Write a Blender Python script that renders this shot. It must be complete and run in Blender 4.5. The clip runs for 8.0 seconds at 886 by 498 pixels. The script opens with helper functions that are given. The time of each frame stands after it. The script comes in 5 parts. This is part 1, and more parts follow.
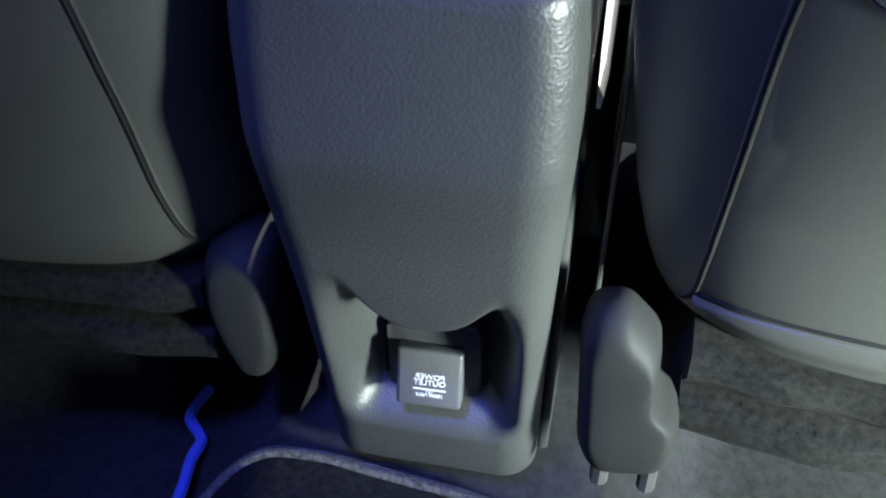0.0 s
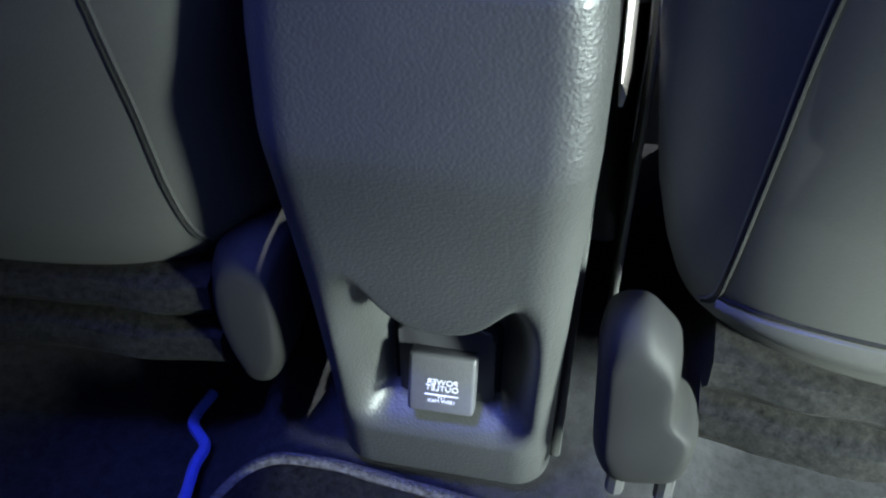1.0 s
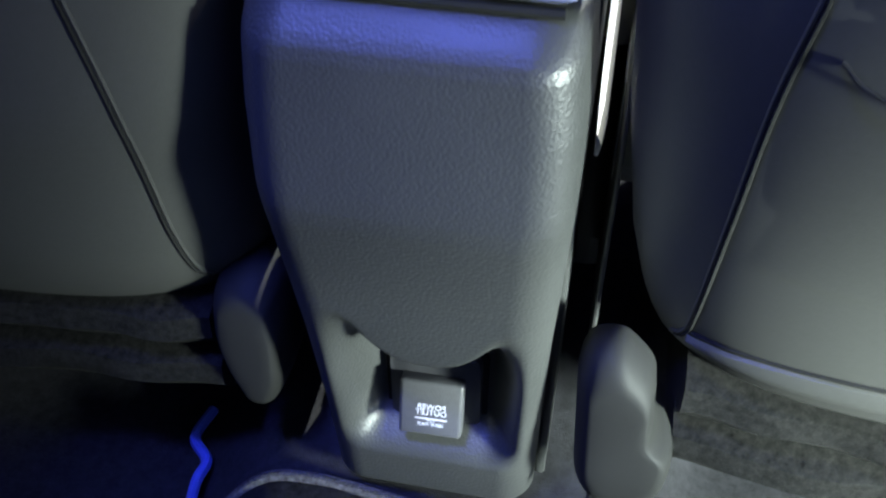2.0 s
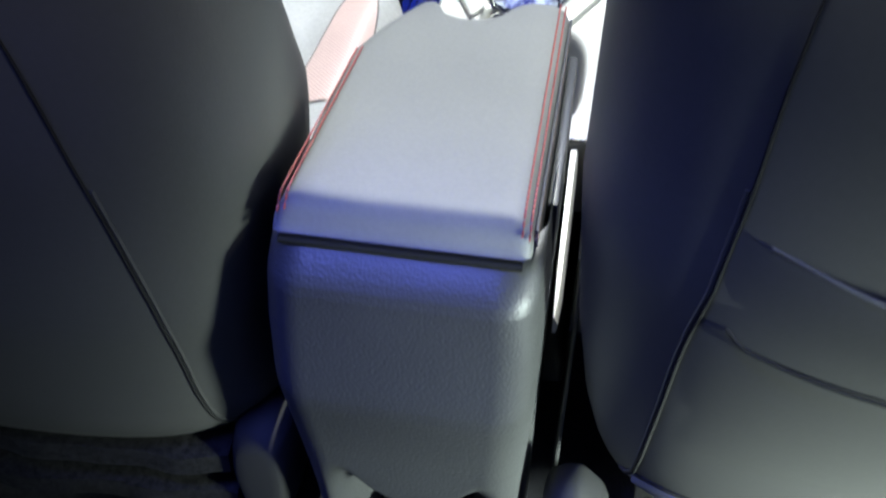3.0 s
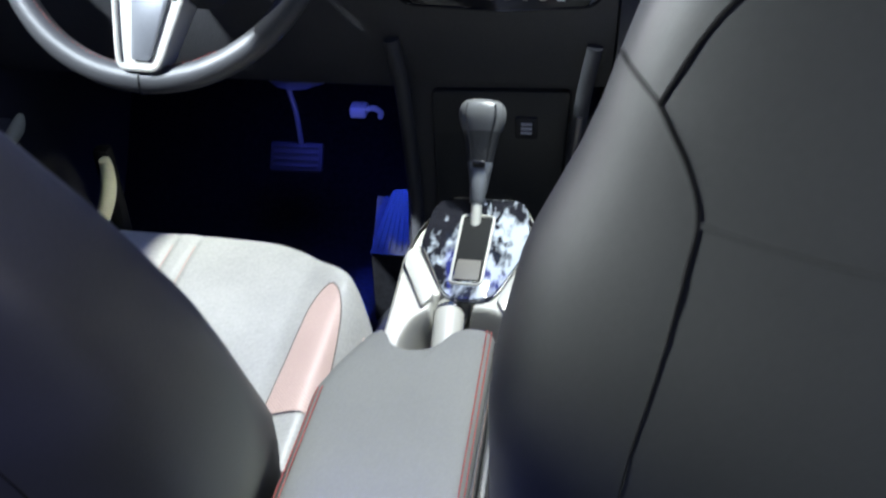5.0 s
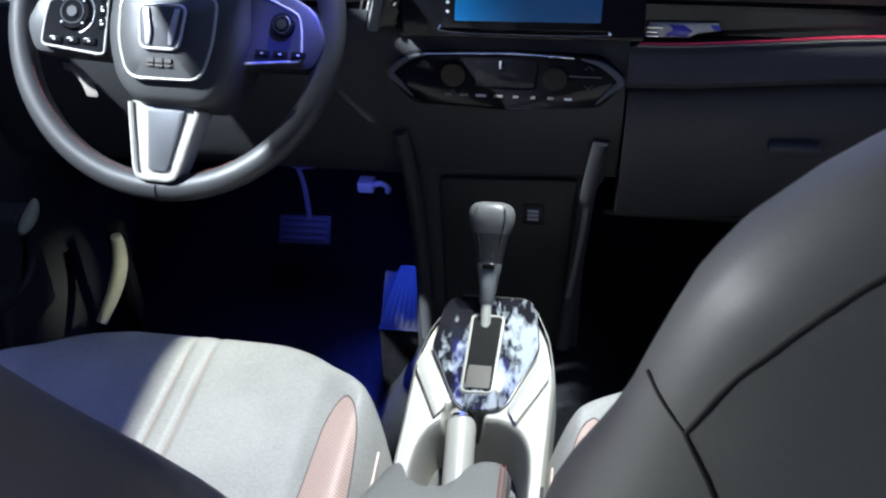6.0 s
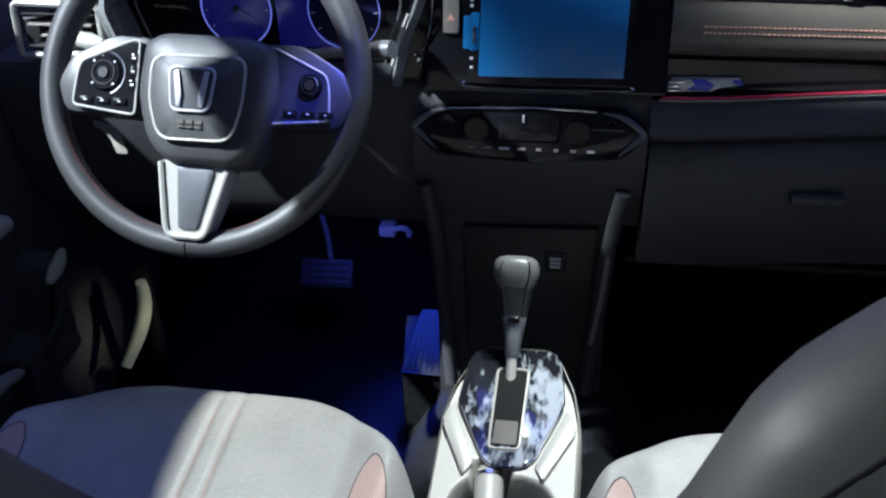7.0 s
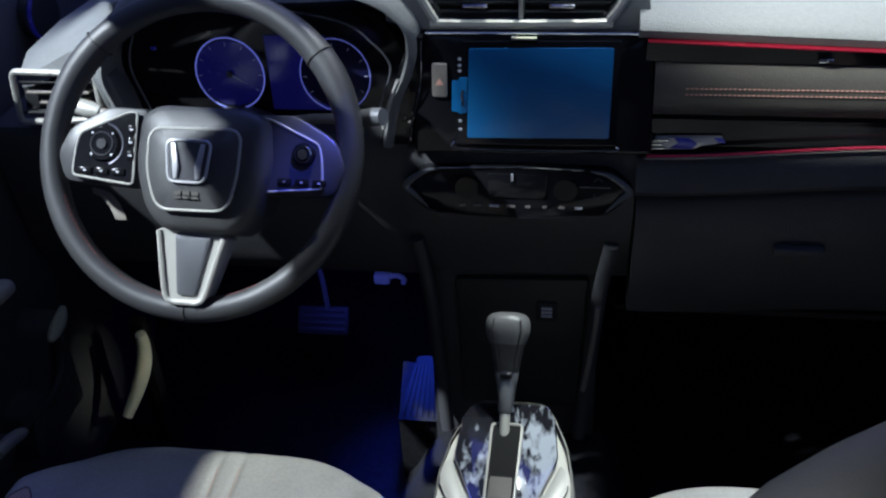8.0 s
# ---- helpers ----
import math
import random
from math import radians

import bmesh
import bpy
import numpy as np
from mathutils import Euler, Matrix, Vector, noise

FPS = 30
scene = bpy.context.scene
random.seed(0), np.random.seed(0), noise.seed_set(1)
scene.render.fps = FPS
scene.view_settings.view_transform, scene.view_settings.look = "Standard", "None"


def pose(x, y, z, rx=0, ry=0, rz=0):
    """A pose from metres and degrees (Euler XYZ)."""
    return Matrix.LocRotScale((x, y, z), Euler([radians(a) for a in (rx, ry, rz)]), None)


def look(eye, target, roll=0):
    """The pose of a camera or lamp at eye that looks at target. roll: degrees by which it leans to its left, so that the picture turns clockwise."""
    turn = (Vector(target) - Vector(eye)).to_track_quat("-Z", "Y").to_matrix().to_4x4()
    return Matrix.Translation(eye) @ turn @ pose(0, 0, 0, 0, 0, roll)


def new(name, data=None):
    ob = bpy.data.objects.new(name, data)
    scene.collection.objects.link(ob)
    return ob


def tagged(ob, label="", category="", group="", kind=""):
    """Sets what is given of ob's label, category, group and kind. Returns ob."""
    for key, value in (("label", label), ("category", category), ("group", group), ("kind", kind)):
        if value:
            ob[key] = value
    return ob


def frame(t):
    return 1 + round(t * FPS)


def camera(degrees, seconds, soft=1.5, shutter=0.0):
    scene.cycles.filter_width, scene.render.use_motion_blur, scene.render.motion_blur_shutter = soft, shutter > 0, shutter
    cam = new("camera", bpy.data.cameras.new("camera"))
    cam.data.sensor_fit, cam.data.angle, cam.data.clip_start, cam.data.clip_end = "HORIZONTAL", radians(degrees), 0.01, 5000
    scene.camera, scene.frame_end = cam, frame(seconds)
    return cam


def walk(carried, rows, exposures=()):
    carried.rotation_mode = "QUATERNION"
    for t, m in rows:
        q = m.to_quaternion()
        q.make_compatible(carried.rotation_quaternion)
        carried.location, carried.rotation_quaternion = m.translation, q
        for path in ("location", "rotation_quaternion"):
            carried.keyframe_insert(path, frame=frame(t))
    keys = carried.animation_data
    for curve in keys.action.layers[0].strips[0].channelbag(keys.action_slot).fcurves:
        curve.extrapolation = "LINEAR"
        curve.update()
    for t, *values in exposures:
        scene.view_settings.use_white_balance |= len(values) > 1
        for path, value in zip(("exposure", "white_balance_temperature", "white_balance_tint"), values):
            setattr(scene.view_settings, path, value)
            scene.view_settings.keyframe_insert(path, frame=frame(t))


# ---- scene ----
cam = camera(50.0, 8.0, soft=2.2, shutter=0.4)
# seconds, eye, yaw, pitch, roll
PATH = [
    (0, 0.0801, -0.3098, 0.5606, 11.77, -42.53, -0.42),
    (0.5, 0.0761, -0.3041, 0.5506, 12.07, -42.20, -0.49),
    (1, 0.0695, -0.3039, 0.5493, 11.52, -42.07, 0.10),
    (1.2, 0.0697, -0.3041, 0.5497, 11.70, -42.27, -0.17),
    (2.3, 0.0774, -0.3129, 0.6188, 11.06, -42.76, 0.31),
    (2.5, 0.0782, -0.3170, 0.6439, 10.81, -42.24, 0.35),
    (3, 0.0759, -0.3258, 0.7160, 9.61, -41.29, 0.59),
    (3.5, 0.0777, -0.3412, 0.7724, 9.84, -39.85, 0.71),
    (4, 0.0832, -0.3646, 0.8192, 10.35, -37.49, -0.42),
    (4.5, 0.0940, -0.3555, 0.8496, 9.71, -35.41, -1.03),
    (5, 0.1158, -0.3318, 0.9039, 9.29, -34.31, -1.37),
    (5.2, 0.1242, -0.3286, 0.9376, 9.53, -34.52, -1.93),
    (6.3, 0.0857, -0.2801, 1.0147, 8.94, -34.55, -1.26),
    (6.5, 0.0826, -0.2805, 1.0159, 9.09, -33.82, -1.38),
    (7, 0.0782, -0.2734, 1.0516, 9.73, -33.69, -2.04),
    (7.5, 0.0805, -0.2689, 1.0806, 9.94, -33.27, -2.65),
    (8, 0.0846, -0.2640, 1.1113, 9.50, -33.08, -2.98),
]
EXPOSURES = [(0, 1.48), (1.2, 1.48), (2.5, 1.40), (3.0, 1.24), (3.5, 1.00), (4.0, 0.70), (4.5, 0.68), (5.0, 0.95), (6.5, 0.58), (7.0, 0.36), (7.5, 0.08), (8.0, -0.26)]
walk(cam, [(t, pose(x, y, z, 90 + pitch, 0, yaw) @ pose(0, 0, 0, 0, 0, roll)) for t, x, y, z, yaw, pitch, roll in PATH],
     exposures=EXPOSURES)

# ---- world and light ----
world = bpy.data.worlds.new("hall")
scene.world = world
world.use_nodes = True
wbg = world.node_tree.nodes["Background"]
wbg.inputs[0].default_value = (0.090, 0.130, 0.300, 1)
wbg.inputs[1].default_value = 1.3


def lamp(name, kind, energy, colour, m, **settings):
    data = bpy.data.lights.new(name, kind)
    data.energy, data.color = energy, colour
    for key, value in settings.items():
        if key == "size":
            data.size = value
        elif key == "size_y":
            data.shape, data.size_y = "RECTANGLE", value
        elif key == "radius":
            data.shadow_soft_size = value
        elif key == "cone":
            data.spot_size, data.spot_blend = radians(value), 0.2
    ob = new(name, data)
    ob.matrix_world = m
    return ob


# hall spotlights: a narrow one through the windscreen, one through the left front window; the rest are added fill


def spot(name, energy, colour, aim, way, cone, far=4.5, radius=0.05):
    aim, way = Vector(aim), Vector(way).normalized()
    return lamp(name, "SPOT", energy, colour, look(aim + way * far, aim), radius=radius, cone=cone)


front = spot("spotlight_front", 920, (0.92, 0.99, 0.93), (0.120, 0.418, 0.38), (0.1014, 0.4361, 1.0), 10.5, far=4.55, radius=0.012)
front.data.spot_blend = 0.012
left = spot("spotlight_left", 2500, (0.79, 0.90, 1.0), (-0.39, 0.650, 0.660), (-0.80, -0.38, 1.0), 7.2)
left.data.spot_blend = 0.6
# unseen spots added to brighten dash, sill trim, right pod and leather pad
dash_spot = spot("dash_fill_spot", 640, (0.80, 0.95, 1.0), (0.26, 0.86, 0.74), (0.30, 0.12, 1.0), 11)
dash_spot.data.spot_blend = 0.5
spot("sill_fill_spot", 300, (0.95, 1.0, 0.85), (-0.558, 0.755, 0.198), (0.90, -0.25, 0.52), 1.45)
spot("pod_fill_spot", 2300, (0.07, 0.10, 1.0), (-0.203, 0.598, 0.640), (0.40, -0.06, 1.0), 0.95, radius=0.02)
pad_spot = spot("pad_fill_spot", 1600, (0.92, 1.0, 0.95), (0.44, 0.74, 0.72), (-0.80, -0.40, 0.80), 5.4)
pad_spot.data.spot_blend = 0.8
# unseen lamp added to brighten the console rear and passenger seat back
rear = spot("rear_right_fill", 270, (0.84, 1.0, 0.92), (0.5996, -0.0, 0.2917), (0.6673, -0.7333, 0.1305), 60, far=0.60, radius=0.09)
rear.data.spot_blend = 1.0
# unseen side spots added to light the shoulders, backrests and blue flank
low = spot("shoulder_fill_spot", 360, (0.92, 0.93, 1.0), (0.15, -0.02, 0.72), (-1.0, 0.28, 0.22), 9, far=4.0, radius=0.20)
low.data.spot_blend = 0.6
back = spot("backrest_fill_spot", 630, (0.86, 0.95, 0.98), (0.26, -0.05, 0.62), (-1.0, -0.30, 0.28), 12, far=4.0, radius=0.25)
back.data.spot_blend = 0.8
high = spot("driver_fill_spot", 140, (1.0, 0.95, 0.84), (-0.20, -0.10, 0.72), (1.0, -0.42, 0.22), 10, far=4.0, radius=0.25)
high.data.spot_blend = 1.0
flank_blue = spot("flank_fill_spot", 85, (0.42, 0.52, 1.0), (0.12, 0.0, 0.42), (-1.0, -0.40, 0.56), 5.5, far=4.0, radius=0.15)
flank_blue.data.spot_blend = 1.0
# unseen fill lights added: pale one ahead of the car, blue ones over the bonnet and under the roof
lamp("front_fill", "AREA", 5, (0.84, 0.93, 1.0), look((0.0, 3.2, 2.45), (0, 0.4, 0.4)), size=2.2, size_y=1.1)
lamp("blue_front_fill", "AREA", 7, (0.06, 0.09, 1.0), look((0.1, 1.7, 2.1), (0, 0.3, 0.5)), size=1.6, size_y=0.8)
blue = lamp("blue_top_fill", "AREA", 0.68, (0.13, 0.18, 1.0), look((-0.14, -0.34, 1.19), (0.04, -0.12, 0.1)), size=0.16, size_y=0.12)
blue.data.spread = radians(40)
# blue ambient lamp under the dashboard
footwell = lamp("footwell_lamp", "AREA", 0.24, (0.03, 0.08, 1.0), look((-0.140, 0.79, 0.385), (-0.137, 0.765, 0.14)), size=0.03, size_y=0.02)
footwell.data.spread = radians(50)
pedals = lamp("footwell_lamp", "AREA", 0.105, (0.07, 0.10, 1.0), look((-0.240, 0.785, 0.360), (-0.25, 0.86, 0.06)), size=0.16, size_y=0.06)
pedals.data.spread = radians(140)


# ---- materials ----
def material(name, colour, rough=0.5, metal=0.0, grain=0.0, scale=900.0, vary=0.15, patch=9.0, coat=0.0, kind="noise", spec=0.5, wear=0.08):
    """Principled surface: two scales of colour variation, uneven gloss and a fine relief."""
    m = bpy.data.materials.new(name)
    m.use_nodes = True
    nt = m.node_tree
    b = nt.nodes["Principled BSDF"]
    b.inputs["Metallic"].default_value = metal
    b.inputs["Coat Weight"].default_value = coat
    b.inputs["Coat Roughness"].default_value = 0.06
    b.inputs["Specular IOR Level"].default_value = spec
    tc = nt.nodes.new("ShaderNodeTexCoord")
    big = nt.nodes.new("ShaderNodeTexNoise")
    big.inputs["Scale"].default_value, big.inputs["Detail"].default_value = patch, 6
    fine = nt.nodes.new("ShaderNodeTexNoise")
    fine.inputs["Scale"].default_value, fine.inputs["Detail"].default_value = scale * 0.35, 3
    nt.links.new(tc.outputs["Object"], big.inputs["Vector"])
    nt.links.new(tc.outputs["Object"], fine.inputs["Vector"])
    mix = nt.nodes.new("ShaderNodeMath")
    mix.operation = "MULTIPLY_ADD"
    nt.links.new(fine.outputs["Fac"], mix.inputs[0])
    mix.inputs[1].default_value = 0.5
    nt.links.new(big.outputs["Fac"], mix.inputs[2])
    ramp = nt.nodes.new("ShaderNodeMapRange")
    ramp.inputs["From Min"].default_value, ramp.inputs["From Max"].default_value = 0.45, 1.05
    ramp.inputs["To Min"].default_value, ramp.inputs["To Max"].default_value = 1 - vary, 1 + vary
    nt.links.new(mix.outputs[0], ramp.inputs["Value"])
    col = nt.nodes.new("ShaderNodeVectorMath")
    col.operation = "SCALE"
    col.inputs[0].default_value = colour
    nt.links.new(ramp.outputs[0], col.inputs["Scale"])
    nt.links.new(col.outputs[0], b.inputs["Base Color"])
    rr = nt.nodes.new("ShaderNodeMapRange")
    rr.inputs["From Min"].default_value, rr.inputs["From Max"].default_value = 0.3, 0.7
    rr.inputs["To Min"].default_value, rr.inputs["To Max"].default_value = max(0.02, rough - wear), min(1, rough + wear)
    nt.links.new(big.outputs["Fac"], rr.inputs["Value"])
    nt.links.new(rr.outputs[0], b.inputs["Roughness"])
    if grain:
        if kind == "leather":
            tex = nt.nodes.new("ShaderNodeTexVoronoi")
            tex.feature = "SMOOTH_F1"
            tex.inputs["Scale"].default_value = scale
            out = tex.outputs["Distance"]
        else:
            tex = nt.nodes.new("ShaderNodeTexNoise")
            tex.inputs["Scale"].default_value, tex.inputs["Detail"].default_value = scale, 4
            out = tex.outputs["Fac"]
        nt.links.new(tc.outputs["Object"], tex.inputs["Vector"])
        bump = nt.nodes.new("ShaderNodeBump")
        bump.inputs["Strength"].default_value, bump.inputs["Distance"].default_value = grain, 0.0008
        nt.links.new(out, bump.inputs["Height"])
        nt.links.new(bump.outputs[0], b.inputs["Normal"])
    return m


def perforated(name, colour, dark):
    """Perforated leather: rows of small dark holes."""
    m = material(name, colour, 0.55, grain=0.2, scale=700)
    nt = m.node_tree
    b = nt.nodes["Principled BSDF"]
    tc = nt.nodes.new("ShaderNodeTexCoord")
    wave = nt.nodes.new("ShaderNodeTexWave")
    wave.bands_direction = "DIAGONAL"
    wave.inputs["Scale"].default_value = 165
    wave.inputs["Distortion"].default_value = 0.3
    nt.links.new(tc.outputs["Object"], wave.inputs["Vector"])
    mixer = nt.nodes.new("ShaderNodeMix")
    mixer.data_type = "RGBA"
    old = b.inputs["Base Color"].links[0].from_socket
    nt.links.new(wave.outputs["Fac"], mixer.inputs["Factor"])
    nt.links.new(old, mixer.inputs[6])
    mixer.inputs[7].default_value = (*dark, 1)
    nt.links.new(mixer.outputs[2], b.inputs["Base Color"])
    return m


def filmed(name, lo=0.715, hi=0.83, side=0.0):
    """Gloss black panel under a wrinkled clear transport film; its pale lifted patches also carry painted sheen."""
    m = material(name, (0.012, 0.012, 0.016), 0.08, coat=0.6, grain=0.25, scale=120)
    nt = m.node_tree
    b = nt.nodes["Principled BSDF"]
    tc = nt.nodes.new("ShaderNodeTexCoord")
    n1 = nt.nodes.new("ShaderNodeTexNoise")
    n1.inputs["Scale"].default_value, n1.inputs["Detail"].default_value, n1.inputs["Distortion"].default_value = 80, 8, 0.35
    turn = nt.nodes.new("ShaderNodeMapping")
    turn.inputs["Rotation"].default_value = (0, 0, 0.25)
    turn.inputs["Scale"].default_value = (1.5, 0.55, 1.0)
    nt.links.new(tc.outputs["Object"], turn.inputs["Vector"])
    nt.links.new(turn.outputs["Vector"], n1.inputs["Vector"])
    # broad pale patches of lifted film with its sheen painted in, more towards the passenger
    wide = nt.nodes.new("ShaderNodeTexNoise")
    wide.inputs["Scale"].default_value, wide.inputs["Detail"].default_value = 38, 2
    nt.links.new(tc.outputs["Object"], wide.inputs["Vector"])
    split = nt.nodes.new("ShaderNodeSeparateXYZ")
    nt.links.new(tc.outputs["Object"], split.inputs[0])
    film_sheen = nt.nodes.new("ShaderNodeMath")
    film_sheen.operation = "MULTIPLY_ADD"
    nt.links.new(wide.outputs["Fac"], film_sheen.inputs[0])
    film_sheen.inputs[1].default_value = 0.45
    nt.links.new(n1.outputs["Fac"], film_sheen.inputs[2])
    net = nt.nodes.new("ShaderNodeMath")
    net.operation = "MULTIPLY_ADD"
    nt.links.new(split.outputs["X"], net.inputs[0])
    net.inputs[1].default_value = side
    nt.links.new(film_sheen.outputs[0], net.inputs[2])
    # shadow over the front end, painted in by dropping the pale patches there
    front_shade = nt.nodes.new("ShaderNodeMapRange")
    front_shade.inputs["From Min"].default_value, front_shade.inputs["From Max"].default_value = 0.495, 0.52
    front_shade.inputs["To Min"].default_value, front_shade.inputs["To Max"].default_value = 0.0, 0.12
    nt.links.new(split.outputs["Y"], front_shade.inputs["Value"])
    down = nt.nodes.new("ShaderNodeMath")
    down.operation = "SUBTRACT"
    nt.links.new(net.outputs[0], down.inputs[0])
    nt.links.new(front_shade.outputs[0], down.inputs[1])
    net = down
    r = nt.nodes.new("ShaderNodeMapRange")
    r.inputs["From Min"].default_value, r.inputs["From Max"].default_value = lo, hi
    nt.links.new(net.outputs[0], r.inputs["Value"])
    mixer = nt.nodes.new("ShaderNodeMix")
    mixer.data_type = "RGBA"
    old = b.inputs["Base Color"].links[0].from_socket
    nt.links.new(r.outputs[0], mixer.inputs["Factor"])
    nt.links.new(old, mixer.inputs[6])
    # pale colour includes the light reflected off the film
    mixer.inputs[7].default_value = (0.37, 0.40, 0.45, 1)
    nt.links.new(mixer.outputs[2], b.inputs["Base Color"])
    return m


SMOOTH = material("smooth_black_plastic", (0.015, 0.015, 0.015), 0.66, grain=0.10, scale=900, spec=0.18)
FOOT = material("footrest_fabric", (0.028, 0.028, 0.028), 0.9, grain=0.4, scale=700, spec=0.2)
# blue light on the carpet edge strip is put into this base colour
BLUE_LIT_EDGE = material("edge_in_blue_light", (0.07, 0.11, 0.50), 0.4, grain=0.1)
BLACK = material("black_grained_plastic", (0.037, 0.038, 0.038), 0.44, grain=0.30, scale=640, kind="leather")
NECK_SHADED = material("black_leatherette_shaded", (0.045, 0.045, 0.047), 0.42, grain=0.5, scale=520, kind="leather")
LID_LEATHER = material("armrest_leatherette", (0.165, 0.166, 0.154), 0.60, grain=0.12, scale=1200, kind="leather", spec=0.3)
SEAT_LEATHER = material("dark_seat_leather", (0.060, 0.060, 0.061), 0.60, grain=0.08, scale=900, kind="leather", patch=5)
SHELL = material("dark_seat_back_leather", (0.047, 0.047, 0.045), 0.52, grain=0.07, scale=900, kind="leather", patch=4)
WHITE_LEATHER = material("white_seat_leather", (0.40, 0.395, 0.375), 0.5, grain=0.08, scale=900, kind="leather", vary=0.24, patch=9)
PINK_PERF = perforated("pink_perforated_leather", (0.60, 0.45, 0.40), (0.44, 0.31, 0.27))
PINK_SEAM = material("pale_pink_seam", (0.44, 0.33, 0.29), 0.6)
GREY_SEAM = material("grey_seam_thread", (0.14, 0.12, 0.11), 0.7)
PIPING = material("pink_piping", (0.78, 0.60, 0.53), 0.5)
CARPET = material("charcoal_carpet", (0.018, 0.018, 0.021), 0.95, grain=1.0, scale=900, vary=0.5, patch=120, spec=0.15)
FUZZ = material("grey_needle_felt", (0.010, 0.0098, 0.0095), 0.95, grain=1.0, scale=1900, vary=1.0, patch=210, spec=0.1)
SILVER = material("satin_silver_paint", (0.47, 0.46, 0.42), 0.42, metal=0.12, grain=0.05, scale=1500, vary=0.05)
CHROME = material("chrome", (0.8, 0.8, 0.82), 0.10, metal=1.0, vary=0.04)
GLOSS = material("gloss_black_panel", (0.012, 0.012, 0.015), 0.08, coat=0.05, wear=0.04, spec=0.25)
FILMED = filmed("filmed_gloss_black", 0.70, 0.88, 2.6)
DASH = material("soft_black_dash", (0.068, 0.068, 0.073), 0.55, grain=0.5, scale=600, kind="leather")
DASH_TOP = material("grey_dash_top", (0.20, 0.205, 0.205), 0.6, grain=0.5, scale=600, kind="leather")
DASH_LEATHER = material("grey_dash_leather", (0.105, 0.098, 0.09), 0.5, grain=0.35, scale=500, kind="leather")
THREAD = material("red_thread", (0.30, 0.06, 0.05), 0.7)
PALE_THREAD = material("pale_thread", (0.36, 0.25, 0.20), 0.7)
RED_TRIM = material("red_accent_trim", (0.38, 0.016, 0.04), 0.25, coat=0.4)
RED_STRIP = material("glossy_red_strip", (0.70, 0.05, 0.11), 0.22, coat=0.5)
BLUE_FILM = material("blue_protective_film", (0.008, 0.19, 0.50), 0.32, coat=0.3, vary=0.1, grain=0.1, scale=60)
WHITE_MARK = material("white_print", (0.75, 0.75, 0.78), 0.6)
DARK = material("black_void", (0.045, 0.045, 0.048), 0.8, spec=0.3)
RUBBER = material("black_rubber", (0.034, 0.034, 0.035), 0.6)
KNOB_LIT = material("knob_leather_lit", (0.15, 0.15, 0.152), 0.36, grain=0.1, scale=1100, kind="leather")
FELT_EDGE = material("bound_felt_edge", (0.075, 0.072, 0.066), 0.95, grain=1.0, scale=500, vary=0.8, patch=300, spec=0.1)
# near black; also puts the shade of gaps and folds into the colour
SEAM = material("black_thread_groove", (0.018, 0.018, 0.018), 0.9, spec=0.02)
BRUSH = material("grey_brush_strip", (0.11, 0.10, 0.09), 0.7)
CREAM = material("cream_sill_trim", (0.60, 0.60, 0.44), 0.45)
GAUGE = material("blue_gauge_face", (0.02, 0.02, 0.16), 0.25, coat=0.3)
gb = GAUGE.node_tree.nodes["Principled BSDF"]
gb.inputs["Emission Color"].default_value = (0.03, 0.03, 0.55, 1)
gb.inputs["Emission Strength"].default_value = 0.07
GAUGE_DIM = material("unlit_gauge_face", (0.014, 0.014, 0.060), 0.25, coat=0.3)
GAUGE_RING = material("lit_gauge_ring", (0.3, 0.35, 0.8), 0.3)
rb = GAUGE_RING.node_tree.nodes["Principled BSDF"]
rb.inputs["Emission Color"].default_value = (0.18, 0.22, 0.9, 1)
rb.inputs["Emission Strength"].default_value = 0.55
HAZARD = material("warm_grey_button", (0.30, 0.27, 0.24), 0.4)
ORANGE = material("pale_orange_print", (0.85, 0.46, 0.36), 0.5)
WHEEL_LEATHER = material("wheel_leather", (0.052, 0.052, 0.055), 0.44, grain=0.14, scale=1100, kind="leather", spec=0.55)
HEADLINER = material("grey_headliner", (0.42, 0.42, 0.41), 0.9, grain=0.4, scale=900)
POD = material("satin_pod_plastic", (0.040, 0.040, 0.045), 0.42, grain=0.1, scale=900, spec=0.4)
POD_DARK = material("gloss_switch_plastic", (0.010, 0.010, 0.011), 0.16, spec=0.25)
INSERT = material("brushed_grey_insert", (0.20, 0.205, 0.22), 0.35, metal=0.4, vary=0.08)
PAD_THREAD = material("pad_thread", (0.66, 0.34, 0.29), 0.7)
BADGE_METAL = material("badge_silver", (0.58, 0.58, 0.60), 0.40, metal=0.35, vary=0.04)
HUB_LEATHER = material("hub_leatherette", (0.068, 0.068, 0.069), 0.46, grain=0.30, scale=900, kind="leather", spec=0.5)
CAP_GREY = material("grey_cap_plastic", (0.072, 0.072, 0.080), 0.4, grain=0.3, scale=900)


# ---- mesh helpers ----
def root(name, at, label, category, group="", kind=""):
    e = new(name)
    e.location = at
    e.empty_display_size = 0.02
    return tagged(e, label, category, group, kind)


def smooth(ob, angle=40):
    for p in ob.data.polygons:
        p.use_smooth = True
    ob.data.set_sharp_from_angle(angle=radians(angle))
    return ob


